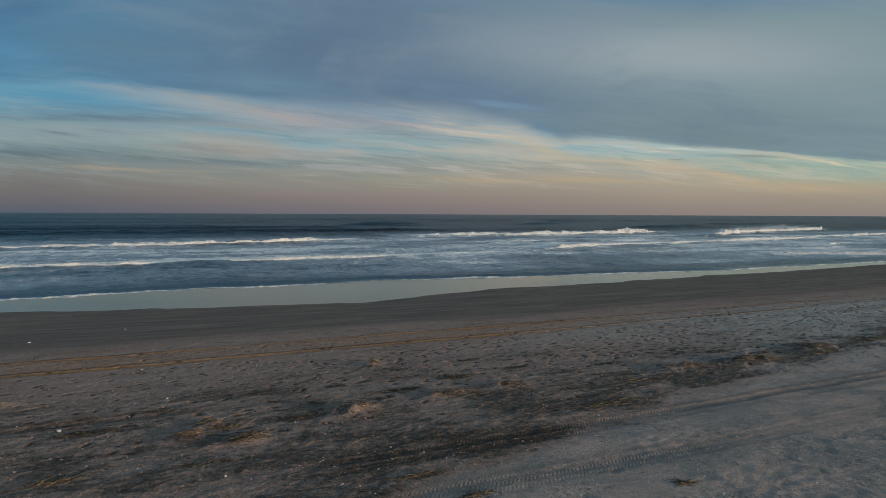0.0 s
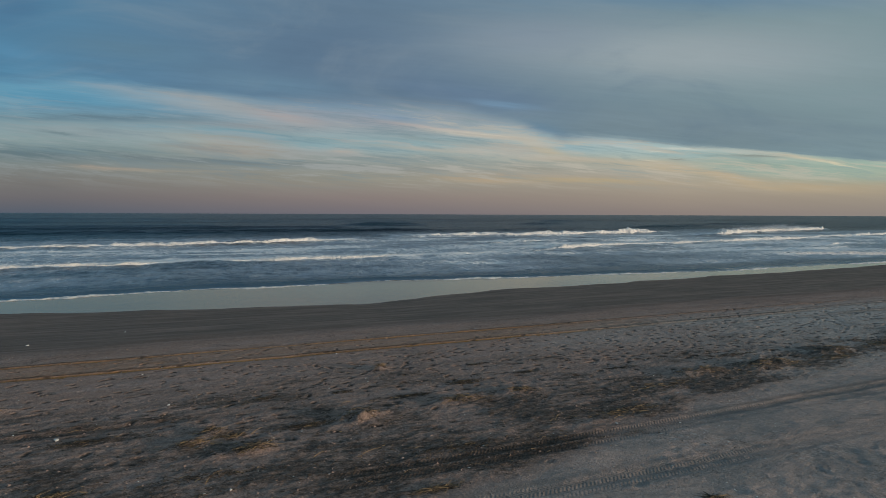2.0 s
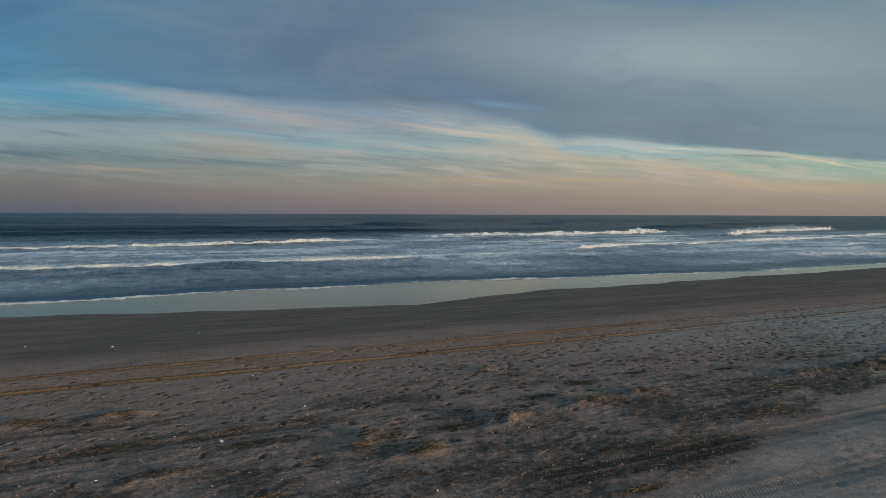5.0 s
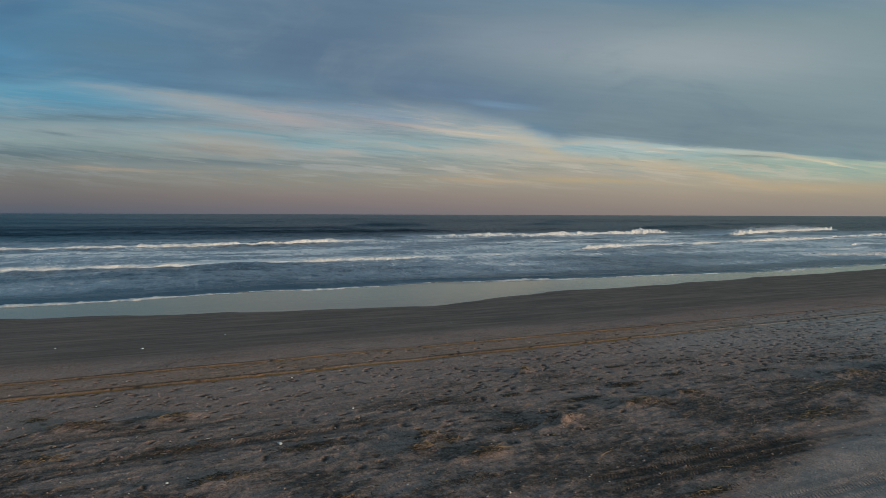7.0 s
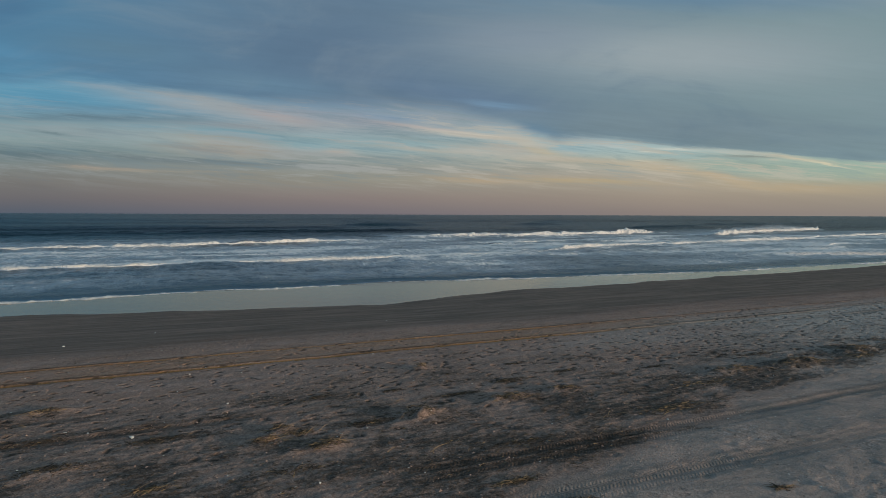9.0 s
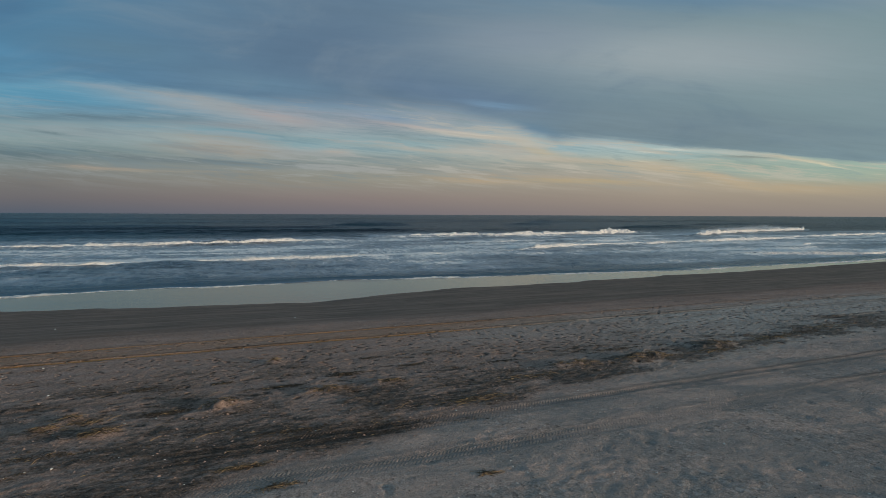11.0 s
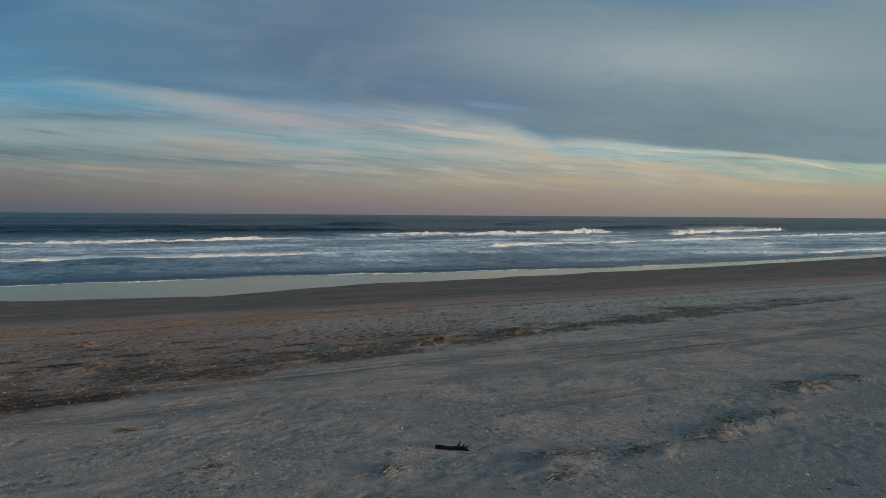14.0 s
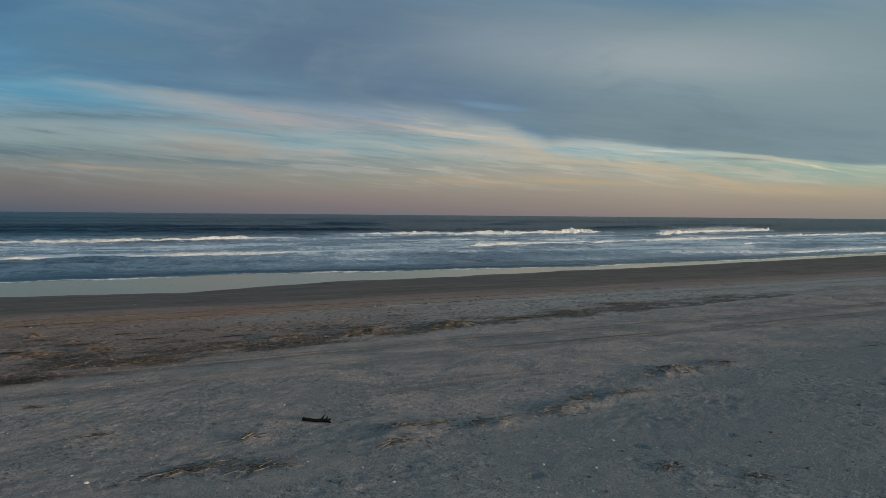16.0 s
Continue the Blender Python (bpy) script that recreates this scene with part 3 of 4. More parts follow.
def relief(l, s):
    """Heights, and the masks that the sand's material reads."""
    z = plain(l, s)
    edge = weed_edge(l) + 0.16 * fbm(l / 1.2, s / 0.6, 4, 11)
    pale = ease(edge - s, -0.25, 0.45)
    wet = ease(s + 0.8 * fbm(l / 6, s / 1.5, 3, 21), 19.9, 23.8)
    belt = ease(s - edge, -0.2, 0.4) * (1 - ease(s + 1.2 * fbm(l / 3, s / 1.2, 3, 31), 12.4, 15.2))
    patch = fbm(l / 1.2, s / 0.7, 5, 41, 0.68)
    wrack = belt * np.clip(0.52 + 0.22 * ease(-l, 1.0, 6.0) + 0.34 * ease(edge + 2.6 - s, 0.0, 1.6) + 0.5 * patch, 0.25, 1)
    wrack = np.maximum(wrack, 0.4 * ease(patch, 0.5, 0.95) * (1 - wet) * (1 - pale))
    # dark weed patches; those just left of mounds paint the mounds' cast shade
    for cl, cs, rl, rs, a in ((4.9, 12.75, 0.5, 0.2, 1.0), (1.0, 11.2, 1.0, 0.3, 0.9), (-2.4, 11.8, 1.0, 0.3, 0.9), (-0.6, 10.5, 1.3, 0.35, 0.9), (3.4, 12.2, 0.9, 0.25, 0.8),
                              (5.0, 11.7, 0.9, 0.2, 0.9), (8.0, 10.6, 1.8, 0.5, 0.8), (12.0, 10.9, 1.8, 0.4, 1.0), (15.5, 11.3, 1.5, 0.4, 1.0), (18.5, 11.6, 2.0, 0.4, 0.9), (-5.6, 14.5, 1.5, 0.35, 0.9), (3.0, 8.6, 3.0, 0.45, 0.8)):
        d = ((l - cl) / rl) ** 2 + ((s - cs) / rs) ** 2 + 0.9 * fbm(l / 0.5, s / 0.25, 3, 51)
        wrack = np.maximum(wrack, a * ease(-d, -1.3, -0.1))
    small = (1 - 0.93 * wet)
    z += small * (0.006 * (1 - 0.6 * pale) * fbm(l / 0.9, s / 0.5, 2, 61) + 0.005 * (1 - 0.7 * pale) * fbm(l / 0.20, s / 0.13, 3, 71, 0.6))
    z += belt * 0.014 * np.abs(fbm(l / 0.4, s / 0.2, 4, 81, 0.65))
    z += pale * (0.0015 + 0.006 * ease(fbm(l / 1.4, s / 0.8, 2, 92), 0.1, 0.8)) * fbm(l / 0.13, s / 0.11, 2, 91)
    z += wet * 0.004 * fbm(l / 5, s / 0.35, 2, 95)
    for cl, cs, rl, rs, h in MOUNDS:
        z += h * np.exp(-((l - cl) / rl) ** 2 - ((s - cs) / rs) ** 2) * np.clip(1 + 0.75 * fbm(l / 0.25, s / 0.18, 3, 99), 0.1, 2)
    rut, tread, ochre, lane = np.zeros_like(z), np.zeros_like(z), np.zeros_like(z), np.zeros_like(z)
    trodden = ease(s, 11.5, 13.5) * (1 - ease(s, 18.8, 20.5)) * (0.75 + 0.25 * vnoise(l / 4, s / 2, 97))
    for i, (cs, l0, l1, depth, half, lugs, tint) in enumerate(TRACKS):
        c = cs + 0.05 * vnoise(l / 7.0, l * 0, 100 + i) + 0.03 * vnoise(l / 1.3, l * 0, 130 + i)
        d = np.abs(s - c)
        near = d < 1.0
        if not near.any():
            continue
        on = ease(l, l0, l0 + 2) * (1 - ease(l, l1 - 4, l1)) * (0.75 + 0.35 * vnoise(l / 3.1, l * 0, 160 + i))
        bed = on * ease(-d, -half * 1.25, -half * 0.8)
        z += on * depth * (-ease(-d, -half * 1.3, -half * 0.6) + 0.06 * np.exp(-((d - half * 1.55) / (half * 0.42)) ** 2) * (1 + 0.6 * vnoise(l / 0.13, s / 0.1, 190 + i)))
        rut, tread = np.maximum(rut, bed), np.maximum(tread, bed * lugs)
        ochre = np.maximum(ochre, np.clip(1.6 * on, 0, 1) * tint * np.exp(-(d / (half * 1.1)) ** 4) * (1 - 0.85 * ease(l, 8, 17)))
        # painted shade: a dark line beside each rut, and a darkened bed
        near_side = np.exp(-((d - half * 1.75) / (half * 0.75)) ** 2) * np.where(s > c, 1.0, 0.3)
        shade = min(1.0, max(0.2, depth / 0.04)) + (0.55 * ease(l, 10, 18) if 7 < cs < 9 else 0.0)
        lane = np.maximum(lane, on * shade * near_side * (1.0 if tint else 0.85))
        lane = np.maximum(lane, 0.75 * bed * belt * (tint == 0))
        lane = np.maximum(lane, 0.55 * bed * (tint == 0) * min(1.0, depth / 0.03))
    ochre = np.maximum(ochre, 0.22 * ease(s, 17.2, 17.8) * (1 - ease(s, 19.0, 19.6)) * (1 - ease(l, 10, 20)) * (0.7 + 0.5 * vnoise(l / 3, s / 0.3, 98)))
    wrack = wrack * (1 - 0.1 * rut)
    # two of these masks carry the camera's colour cast and vignette as sand tone
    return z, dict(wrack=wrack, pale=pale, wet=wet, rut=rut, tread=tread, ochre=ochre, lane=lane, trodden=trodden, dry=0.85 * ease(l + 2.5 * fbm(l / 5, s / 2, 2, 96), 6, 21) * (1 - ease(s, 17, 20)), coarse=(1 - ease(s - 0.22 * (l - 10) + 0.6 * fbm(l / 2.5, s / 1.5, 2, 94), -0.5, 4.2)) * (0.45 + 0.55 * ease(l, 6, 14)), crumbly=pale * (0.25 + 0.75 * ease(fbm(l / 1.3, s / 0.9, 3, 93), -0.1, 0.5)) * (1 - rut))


def spread(lo, hi, fine, grow, far_lo, far_hi):
    """Grid lines: even between lo and hi, then ever wider."""
    mid = list(np.arange(lo, hi, fine))
    up, step = [hi], fine
    while up[-1] < far_hi:
        step *= grow
        up.append(up[-1] + step)
    down, step = [], fine
    at = lo
    while at > far_lo:
        step *= grow
        at -= step
        down.append(at)
    return np.array(down[::-1] + mid + up)


def sheet(name, cols, rows, height):
    """A grid over l and s as one mesh object; height gives z and the masks."""
    L, S = np.meshgrid(cols, rows)
    z, masks = height(L, S)
    n, m = len(rows), len(cols)
    me = bpy.data.meshes.new(name)
    me.vertices.add(n * m)
    me.vertices.foreach_set("co", np.stack([L, S, z], -1).astype(np.float32).ravel())
    base = (np.arange(n - 1)[:, None] * m + np.arange(m - 1)[None, :]).ravel()
    quads = np.stack([base, base + 1, base + m + 1, base + m], -1).astype(np.int32)
    me.loops.add(quads.size)
    me.loops.foreach_set("vertex_index", quads.ravel())
    me.polygons.add(len(quads))
    me.polygons.foreach_set("loop_start", np.arange(0, quads.size, 4, dtype=np.int32))
    me.polygons.foreach_set("use_smooth", np.ones(len(quads), bool))
    me.update(calc_edges=True)
    for key, v in masks.items():
        me.attributes.new(key, "FLOAT", "POINT").data.foreach_set("value", np.clip(v, 0, 1).astype(np.float32).ravel())
    ob = new(name, me)
    ob.matrix_world = SHORE
    return ob


# ---- footprints: dents trodden along the beach ----
def tread_on(cols, rows, z, rng):
    hole = np.zeros_like(z)

    def dent(cl, cs, turn, depth, long=0.15, wide=0.058):
        i0, i1 = np.searchsorted(cols, (cl - 0.3, cl + 0.3))
        j0, j1 = np.searchsorted(rows, (cs - 0.3, cs + 0.3))
        if i1 - i0 < 3 or j1 - j0 < 3:
            return
        a, b = np.meshgrid(cols[i0:i1] - cl, rows[j0:j1] - cs)
        u, v = a * math.cos(turn) + b * math.sin(turn), -a * math.sin(turn) + b * math.cos(turn)
        r = np.sqrt((u / long) ** 2 + (v / wide) ** 2)
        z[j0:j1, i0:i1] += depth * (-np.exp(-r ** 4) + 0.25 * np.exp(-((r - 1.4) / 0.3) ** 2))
        # hole masks where the print's shade goes into the sand's colour
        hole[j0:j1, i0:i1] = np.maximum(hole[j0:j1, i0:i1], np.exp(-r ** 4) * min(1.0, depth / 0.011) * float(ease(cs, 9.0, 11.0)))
    for _ in range(95):
        l, s, way = rng.uniform(-14, 40), rng.uniform(11.0, 18.8), rng.choice([0, math.pi]) + rng.normal(0, 0.35)
        for step in range(rng.integers(6, 26)):
            side = 0.11 * (1 if step % 2 else -1)
            dent(l - side * math.sin(way), s + side * math.cos(way), way + rng.normal(0, 0.15), rng.uniform(0.009, 0.022), rng.uniform(0.08, 0.12), 0.055)
            l, s, way = l + 0.68 * math.cos(way), s + 0.68 * math.sin(way), way + rng.normal(0, 0.05)
            if not 9.5 < s < 19.5:
                break
    for _ in range(1100):
        dent(rng.uniform(-12, 40), rng.triangular(9.5, 15, 20), rng.uniform(0, 6.3), rng.uniform(0.006, 0.022), rng.uniform(0.05, 0.13), rng.uniform(0.03, 0.06))
    for _ in range(160):
        dent(rng.uniform(3, 30), rng.uniform(-1.5, 8), rng.uniform(0, 6.3), rng.uniform(0.008, 0.03), rng.uniform(0.05, 0.12), rng.uniform(0.04, 0.07))
    return hole


RNG = np.random.default_rng(7)
cols = spread(-13, 25, 0.045, 1.022, -4500, 4500)
rows = np.concatenate([spread(-3, 12, 0.042, 1.04, -3500, 12)[:-1], np.arange(12, 16.9, 0.042), np.arange(16.9, 20.0, 0.03), np.arange(20.0, 21, 0.06), np.arange(21, 38, 0.16), [38.5, 40, 43, 48, 56, 70, 100, 400, 4500]])


def ground_height(L, S):
    z, masks = relief(L, S)
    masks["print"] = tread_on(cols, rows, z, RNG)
    return z, masks


ground = sheet("ground", cols, rows, ground_height)
ground.data.materials.append(SAND)
tagged(ground, "grey-brown beach sand with tyre tracks and footprints", "beach sand", kind="structure")


# ---- the sea ----
# breakers: points (l, s) along the crest, height, length of the back, how white
BREAKERS = [
    ([(-60, 88), (-23, 90.5), (-4, 93), (12, 97), (30, 103)], 0.85, 3.2, "tall white breaker rolling in a long line"),
    ([(34, 112), (52, 113.5), (69, 112.6), (90, 115), (116, 119.5)], 1.05, 3.6, "white breaker crumbling along its crest"),
    ([(-50, 55), (-15.6, 58), (-3.4, 60.2), (15.2, 62), (37, 62.8)], 0.40, 2.4, "low line of white water running shoreward"),
    ([(40, 67), (49, 70), (58, 73.5), (80, 76), (103, 79), (130, 85), (159, 93), (220, 104)], 0.62, 2.8, "broken white wave slanting towards the beach"),
    ([(108, 102), (125, 107), (145, 114), (165, 120), (184, 124)], 1.25, 3.8, "tall wave breaking in a burst of white spray"),
    ([(44, 87), (52, 89), (64, 90)], 0.42, 2.0, "short broken whitecap between larger breakers"),
    ([(86, 62), (96, 64), (109, 67)], 0.26, 1.6, "short low line of foam on shallow water"),
    ([(128, 69), (142, 72), (154, 76)], 0.32, 1.8, "short low line of foam on shallow water"),
    ([(62, 55), (72, 50), (79, 45.5), (88, 47), (120, 52)], 0.22, 1.6, "thin foaming wave reaching the sand"),
]
SWELLS = [
    ([(-110, 142), (-36, 146), (29, 149), (70, 154)], 0.85, 5.0), ([(44, 224), (68, 226), (95, 231)], 1.5, 6.0), ([(125, 232), (147, 235), (172, 240)], 1.2, 6.0),
    ([(42, 63.5), (52, 63), (66, 64)], 0.26, 0.9), ([(75, 58), (85, 58), (97, 60)], 0.18, 0.8), ([(58, 84), (72, 86), (86, 88)], 0.3, 1.2), ([(8, 48), (13, 47.2), (20, 47.5)], 0.07, 0.5),
    ([(-190, 178), (-20, 184), (60, 192)], 0.75, 5.5), ([(-320, 420), (0, 430), (420, 470)], 1.3, 12.0), ([(90, 395), (220, 420), (360, 440)], 1.1, 10.0), ([(210, 205), (260, 214), (330, 226)], 1.0, 6.0),
    ([(135, 168), (165, 173), (200, 181)], 1.0, 5.0), ([(-120, 205), (-40, 210), (20, 222)], 0.8, 7.0), ([(-200, 300), (0, 310), (250, 345)], 1.0, 9.0), ([(180, 300), (300, 330), (420, 350)], 1.2, 9.0),
]


def along(points, l):
    return np.interp(l, [p[0] for p in points], [p[1] for p in points])


def ends(points, l, soft=8.0):
    return ease(l, points[0][0], points[0][0] + soft) * (1 - ease(l, points[-1][0] - soft, points[-1][0]))


def sea_height(L, S):
    z = np.full_like(L, SEA_Z)
    foam, rough = np.zeros_like(L), ease(S, 38, 46)
    for i, (pts, high, back, _) in enumerate(BREAKERS):
        c = along(pts, L) + 0.8 * fbm(L / 9, L * 0, 2, 300 + i)
        x, e = S - c, ends(pts, L, 5.0)
        z += e * high * 0.42 * np.where(x < 0, np.exp(-(x / (0.35 * back)) ** 2), np.exp(-np.abs(x / back) ** 1.4))
        foam = np.maximum(foam, e * np.where(x < -0.4, 0.0, np.exp(-np.maximum(x - 2, 0) / (5 + 9 * high)) * (x < 34)))
        foam = np.maximum(foam, e * 0.35 * ease(x, -7, 0) * (x < 0))
    for i, (pts, high, back) in enumerate(SWELLS):
        c = along(pts, L) + (1.5 if back > 3 else 0.4) * vnoise(L / 22, L * 0, 330 + i)
        x = S - c
        z += ends(pts, L, 22.0 if back > 3 else 5.0) * high * np.where(x < 0, np.exp(-(x / (0.55 * back)) ** 2), np.exp(-(x / (1.6 * back)) ** 2))
    z += rough * (0.085 * fbm(L / 2.4, S / 1.1, 3, 345, 0.6) * (S < 170) + 0.05 * fbm(L / 5, S / 2.2, 3, 350) + 0.10 * fbm(L / 30, S / 9, 2, 360)) * (S < 900)
    front = swash_front(L)
    foam = np.maximum(foam, 0.74 * (1 - ease(S, 84, 104)) * ease(S, 57, 63) * (0.85 + 0.35 * vnoise(L / 9, S / 3, 370)))
    foam = np.maximum(foam, 0.66 * (0.88 + 0.36 * ease(L, 10, 45)) * ease(S, 41, 47) * (1 - ease(S, 100, 135)) * (0.75 + 0.45 * vnoise(L / 12, S / 4, 375)))
    foam = np.where(S > 165, foam * 0.4, foam)
    shallow = 1 - ease(S, 36, 75)
    calm = 1 - ease(S - front, 0.0, 3.5)
    calm = np.where(S < front, 1.0, calm * 0.85)
    return z, dict(foam=foam, shallow=shallow, calm=calm, near=1 - ease(S, 95, 190))


def swash_front(l):
    """The edge of the last wave, running up the film of water."""
    return np.interp(l, [-60, -11, -0.7, 11.4, 25, 41, 63, 90, 300], [41, 38.4, 39.6, 40, 38.8, 37.5, 38.2, 42, 60]) + 0.35 * vnoise(l / 3.7, l * 0, 8) + 0.12 * vnoise(l / 0.8, l * 0, 9)


sea_cols = spread(-45, 170, 0.5, 1.05, -4800, 4800)
sea_rows = np.concatenate([np.arange(26, 50, 0.35), np.arange(50, 120, 0.3), spread(120, 160, 0.5, 1.06, 119, 4850)[1:]])
sea = sheet("sea", sea_cols, sea_rows, sea_height)
sea.data.materials.append(SEA)
tagged(sea, "blue-grey sea with choppy water and thin foam", "sea", kind="structure")


def ridge(name, l0, l1, dl, n, shape):
    """A lumpy strip of foam: shape(l, v) gives s, z and how thin the foam is for v from 0 (front) to 1 (back)."""
    ls = np.arange(l0, l1, dl)
    L, V = np.meshgrid(ls, np.linspace(0, 1, n))
    S, z, thin = shape(L, V)
    m = len(ls)
    verts = np.stack([L, S, z], -1).reshape(-1, 3)
    base = (np.arange(n - 1)[:, None] * m + np.arange(m - 1)[None, :]).ravel()
    me = bpy.data.meshes.new(name)
    me.from_pydata(verts.tolist(), [], np.stack([base, base + 1, base + m + 1, base + m], -1).tolist())
    me.polygons.foreach_set("use_smooth", np.ones(len(me.polygons), bool))
    me.attributes.new("thin", "FLOAT", "POINT").data.foreach_set("value", thin.astype(np.float32).ravel())
    ob = new(name, me)
    ob.matrix_world = SHORE
    me.materials.append(FOAM)
    return ob


def spray(pts, l0, l1, high, count, seed):
    """Flecks of water thrown up from a crest, more and larger near it."""
    g = np.random.default_rng(seed)
    l = g.triangular(l0, l0 + 0.6 * (l1 - l0), l1, count)
    lift = g.exponential(0.28, count) * (0.5 + 0.5 * np.abs(fbm(l / 3.0, l * 0, 2, seed)))
    s = along(pts, l) + g.normal(0.5, 0.5, count) + 1.2 * lift
    z = SEA_Z + high * (0.8 + np.minimum(lift, 1.6))
    r = g.uniform(0.04, 0.13, count) * np.exp(-0.5 * lift)
    corner = np.array([(1, 0, -0.6), (-0.6, 0.9, -0.5), (-0.6, -0.9, -0.5), (0, 0, 1)])
    p = corner[None] * (1 + g.uniform(-0.4, 0.4, (count, 4, 3))) * r[:, None, None] + np.stack([l, s, z], -1)[:, None]
    f = np.array([(0, 1, 3), (1, 2, 3), (2, 0, 3), (0, 2, 1)])
    me = bpy.data.meshes.new("spray")
    me.from_pydata(p.reshape(-1, 3).tolist(), [], (f[None] + 4 * np.arange(count)[:, None, None]).reshape(-1, 3).tolist())
    me.materials.append(FOAM)
    return me


for i, (pts, high, back, label) in enumerate(BREAKERS):
    def roll(L, V, i=i, pts=pts, high=high, back=back):
        c = along(pts, L) + 0.8 * fbm(L / 9, L * 0, 2, 300 + i)
        crest = np.clip(0.92 + 0.11 * fbm(L / 8.0, L * 0, 2, 400 + i) + 0.12 * fbm(L / 1.6, L * 0, 3, 410 + i), 0.35, 1.5)
        e = ends(pts, L, 16.0 if i < 2 else 9.0) * crest * high * (0.85 + 0.3 * vnoise(L / 16, L * 0, 405 + i))
        wide = back * 0.55
        x = (-0.32 + 1.35 * V) * wide
        prof = np.where(V < 0.26, np.sqrt(np.clip(1 - ((0.26 - V) / 0.26) ** 2, 0, 1)), np.clip(1 - (V - 0.26) / 0.74, 0, 1) ** 0.9)
        lump = fbm(L / 1.5, x / 0.7 + 5 * i, 4, 420 + i, 0.62)
        z = SEA_Z + e * (prof * 1.0 + (0.15 if i in (0, 2) else 0.18) * lump * prof + 0.06 * lump) - 0.10 * (V > 0.97) - 0.12 * (V < 0.03)
        # foam is torn on the back, and gone where the crest has not yet broken
        thin = 0.15 + 0.75 * ease(V, 0.45, 1.0) + (0.8 if i in (0, 1, 4) else 0.2) * ease(fbm(L / 7.0, L * 0, 2, 450 + i), 0.25, 0.7) * ease(V, 0.02, 0.2) + 0.4 * (1 - ends(pts, L, 14.0))
        return c + x + 0.20 * wide * fbm(L / 2.4, V * 2, 3, 440 + i) * (1 - V), z, thin
    wave = tagged(ridge("breaking_wave", pts[0][0], pts[-1][0], 0.15, 19, roll), label, "wave", "breaking waves")
    if i == 4:
        plume = new("spray", spray(pts, 112, 172, high, 5000, 77))
        plume.parent = wave
        tagged(plume, "fine white spray thrown up from the crest", kind="stuff")


def lip(L, V):
    c = swash_front(L)
    on = np.clip(0.55 + 0.9 * fbm(L / 4.0, L * 0, 3, 460), 0, 1.3)
    prof = np.sin(np.pi * np.clip(V, 0, 1)) ** 0.7
    z = SEA_Z - 0.02 + prof * (0.025 + 0.055 * on) * (1 + 0.4 * fbm(L / 0.3, V * 3, 2, 470))
    return c + (V - 0.4) * (0.2 + 0.35 * on) + 0.1 * fbm(L / 0.5, V, 2, 480), z, np.full_like(z, 0.2) + 0.3 * (1 - np.clip(on, 0, 1))


tagged(ridge("swash_edge", -60, 130, 0.1, 7, lip), "thin white foam edge of the last spent wave", "foam")


# ---- things on the sand ----
def ground_at(l, s):
    l, s = np.atleast_1d(np.asarray(l, float)), np.atleast_1d(np.asarray(s, float))
    return relief(l, s)[0]


def mesh_of(name, verts, faces, mat, smooth=False):
    me = bpy.data.meshes.new(name)
    me.from_pydata(verts, [], faces)
    if smooth:
        me.polygons.foreach_set("use_smooth", np.ones(len(me.polygons), bool))
    me.materials.append(mat)
    return me


def part(name, me, parent, label=""):
    """Link a mesh as one part of a thing."""
    ob = new(name, me)
    ob.parent = parent
    return tagged(ob, label)


def stem(verts, faces, p, heading, rise, length, thick, bend, segs=4):
    """A lying reed: a thin three-sided tapering rod that bends sideways and sags."""
    at = len(verts)
    x, y, z = p
    turn = heading
    for i in range(segs + 1):
        f = i / segs
        w = thick * (1 - 0.65 * f)
        cx, cy = math.cos(turn), math.sin(turn)
        zz = z + rise * math.sin(math.pi * min(1, f * 1.1)) + w * 0.5
        verts += [(x - cy * w, y + cx * w, zz - w * 0.5), (x + cy * w, y - cx * w, zz - w * 0.5), (x, y, zz + w * 0.9)]
        x, y, turn = x + cx * length / segs, y + cy * length / segs, turn + bend / segs
    for i in range(segs):
        a = at + 3 * i
        for j in range(3):
            k = (j + 1) % 3
            faces.append((a + j, a + k, a + 3 + k, a + 3 + j))
    faces += [(at, at + 2, at + 1), (at + 3 * segs, at + 3 * segs + 1, at + 3 * segs + 2)]


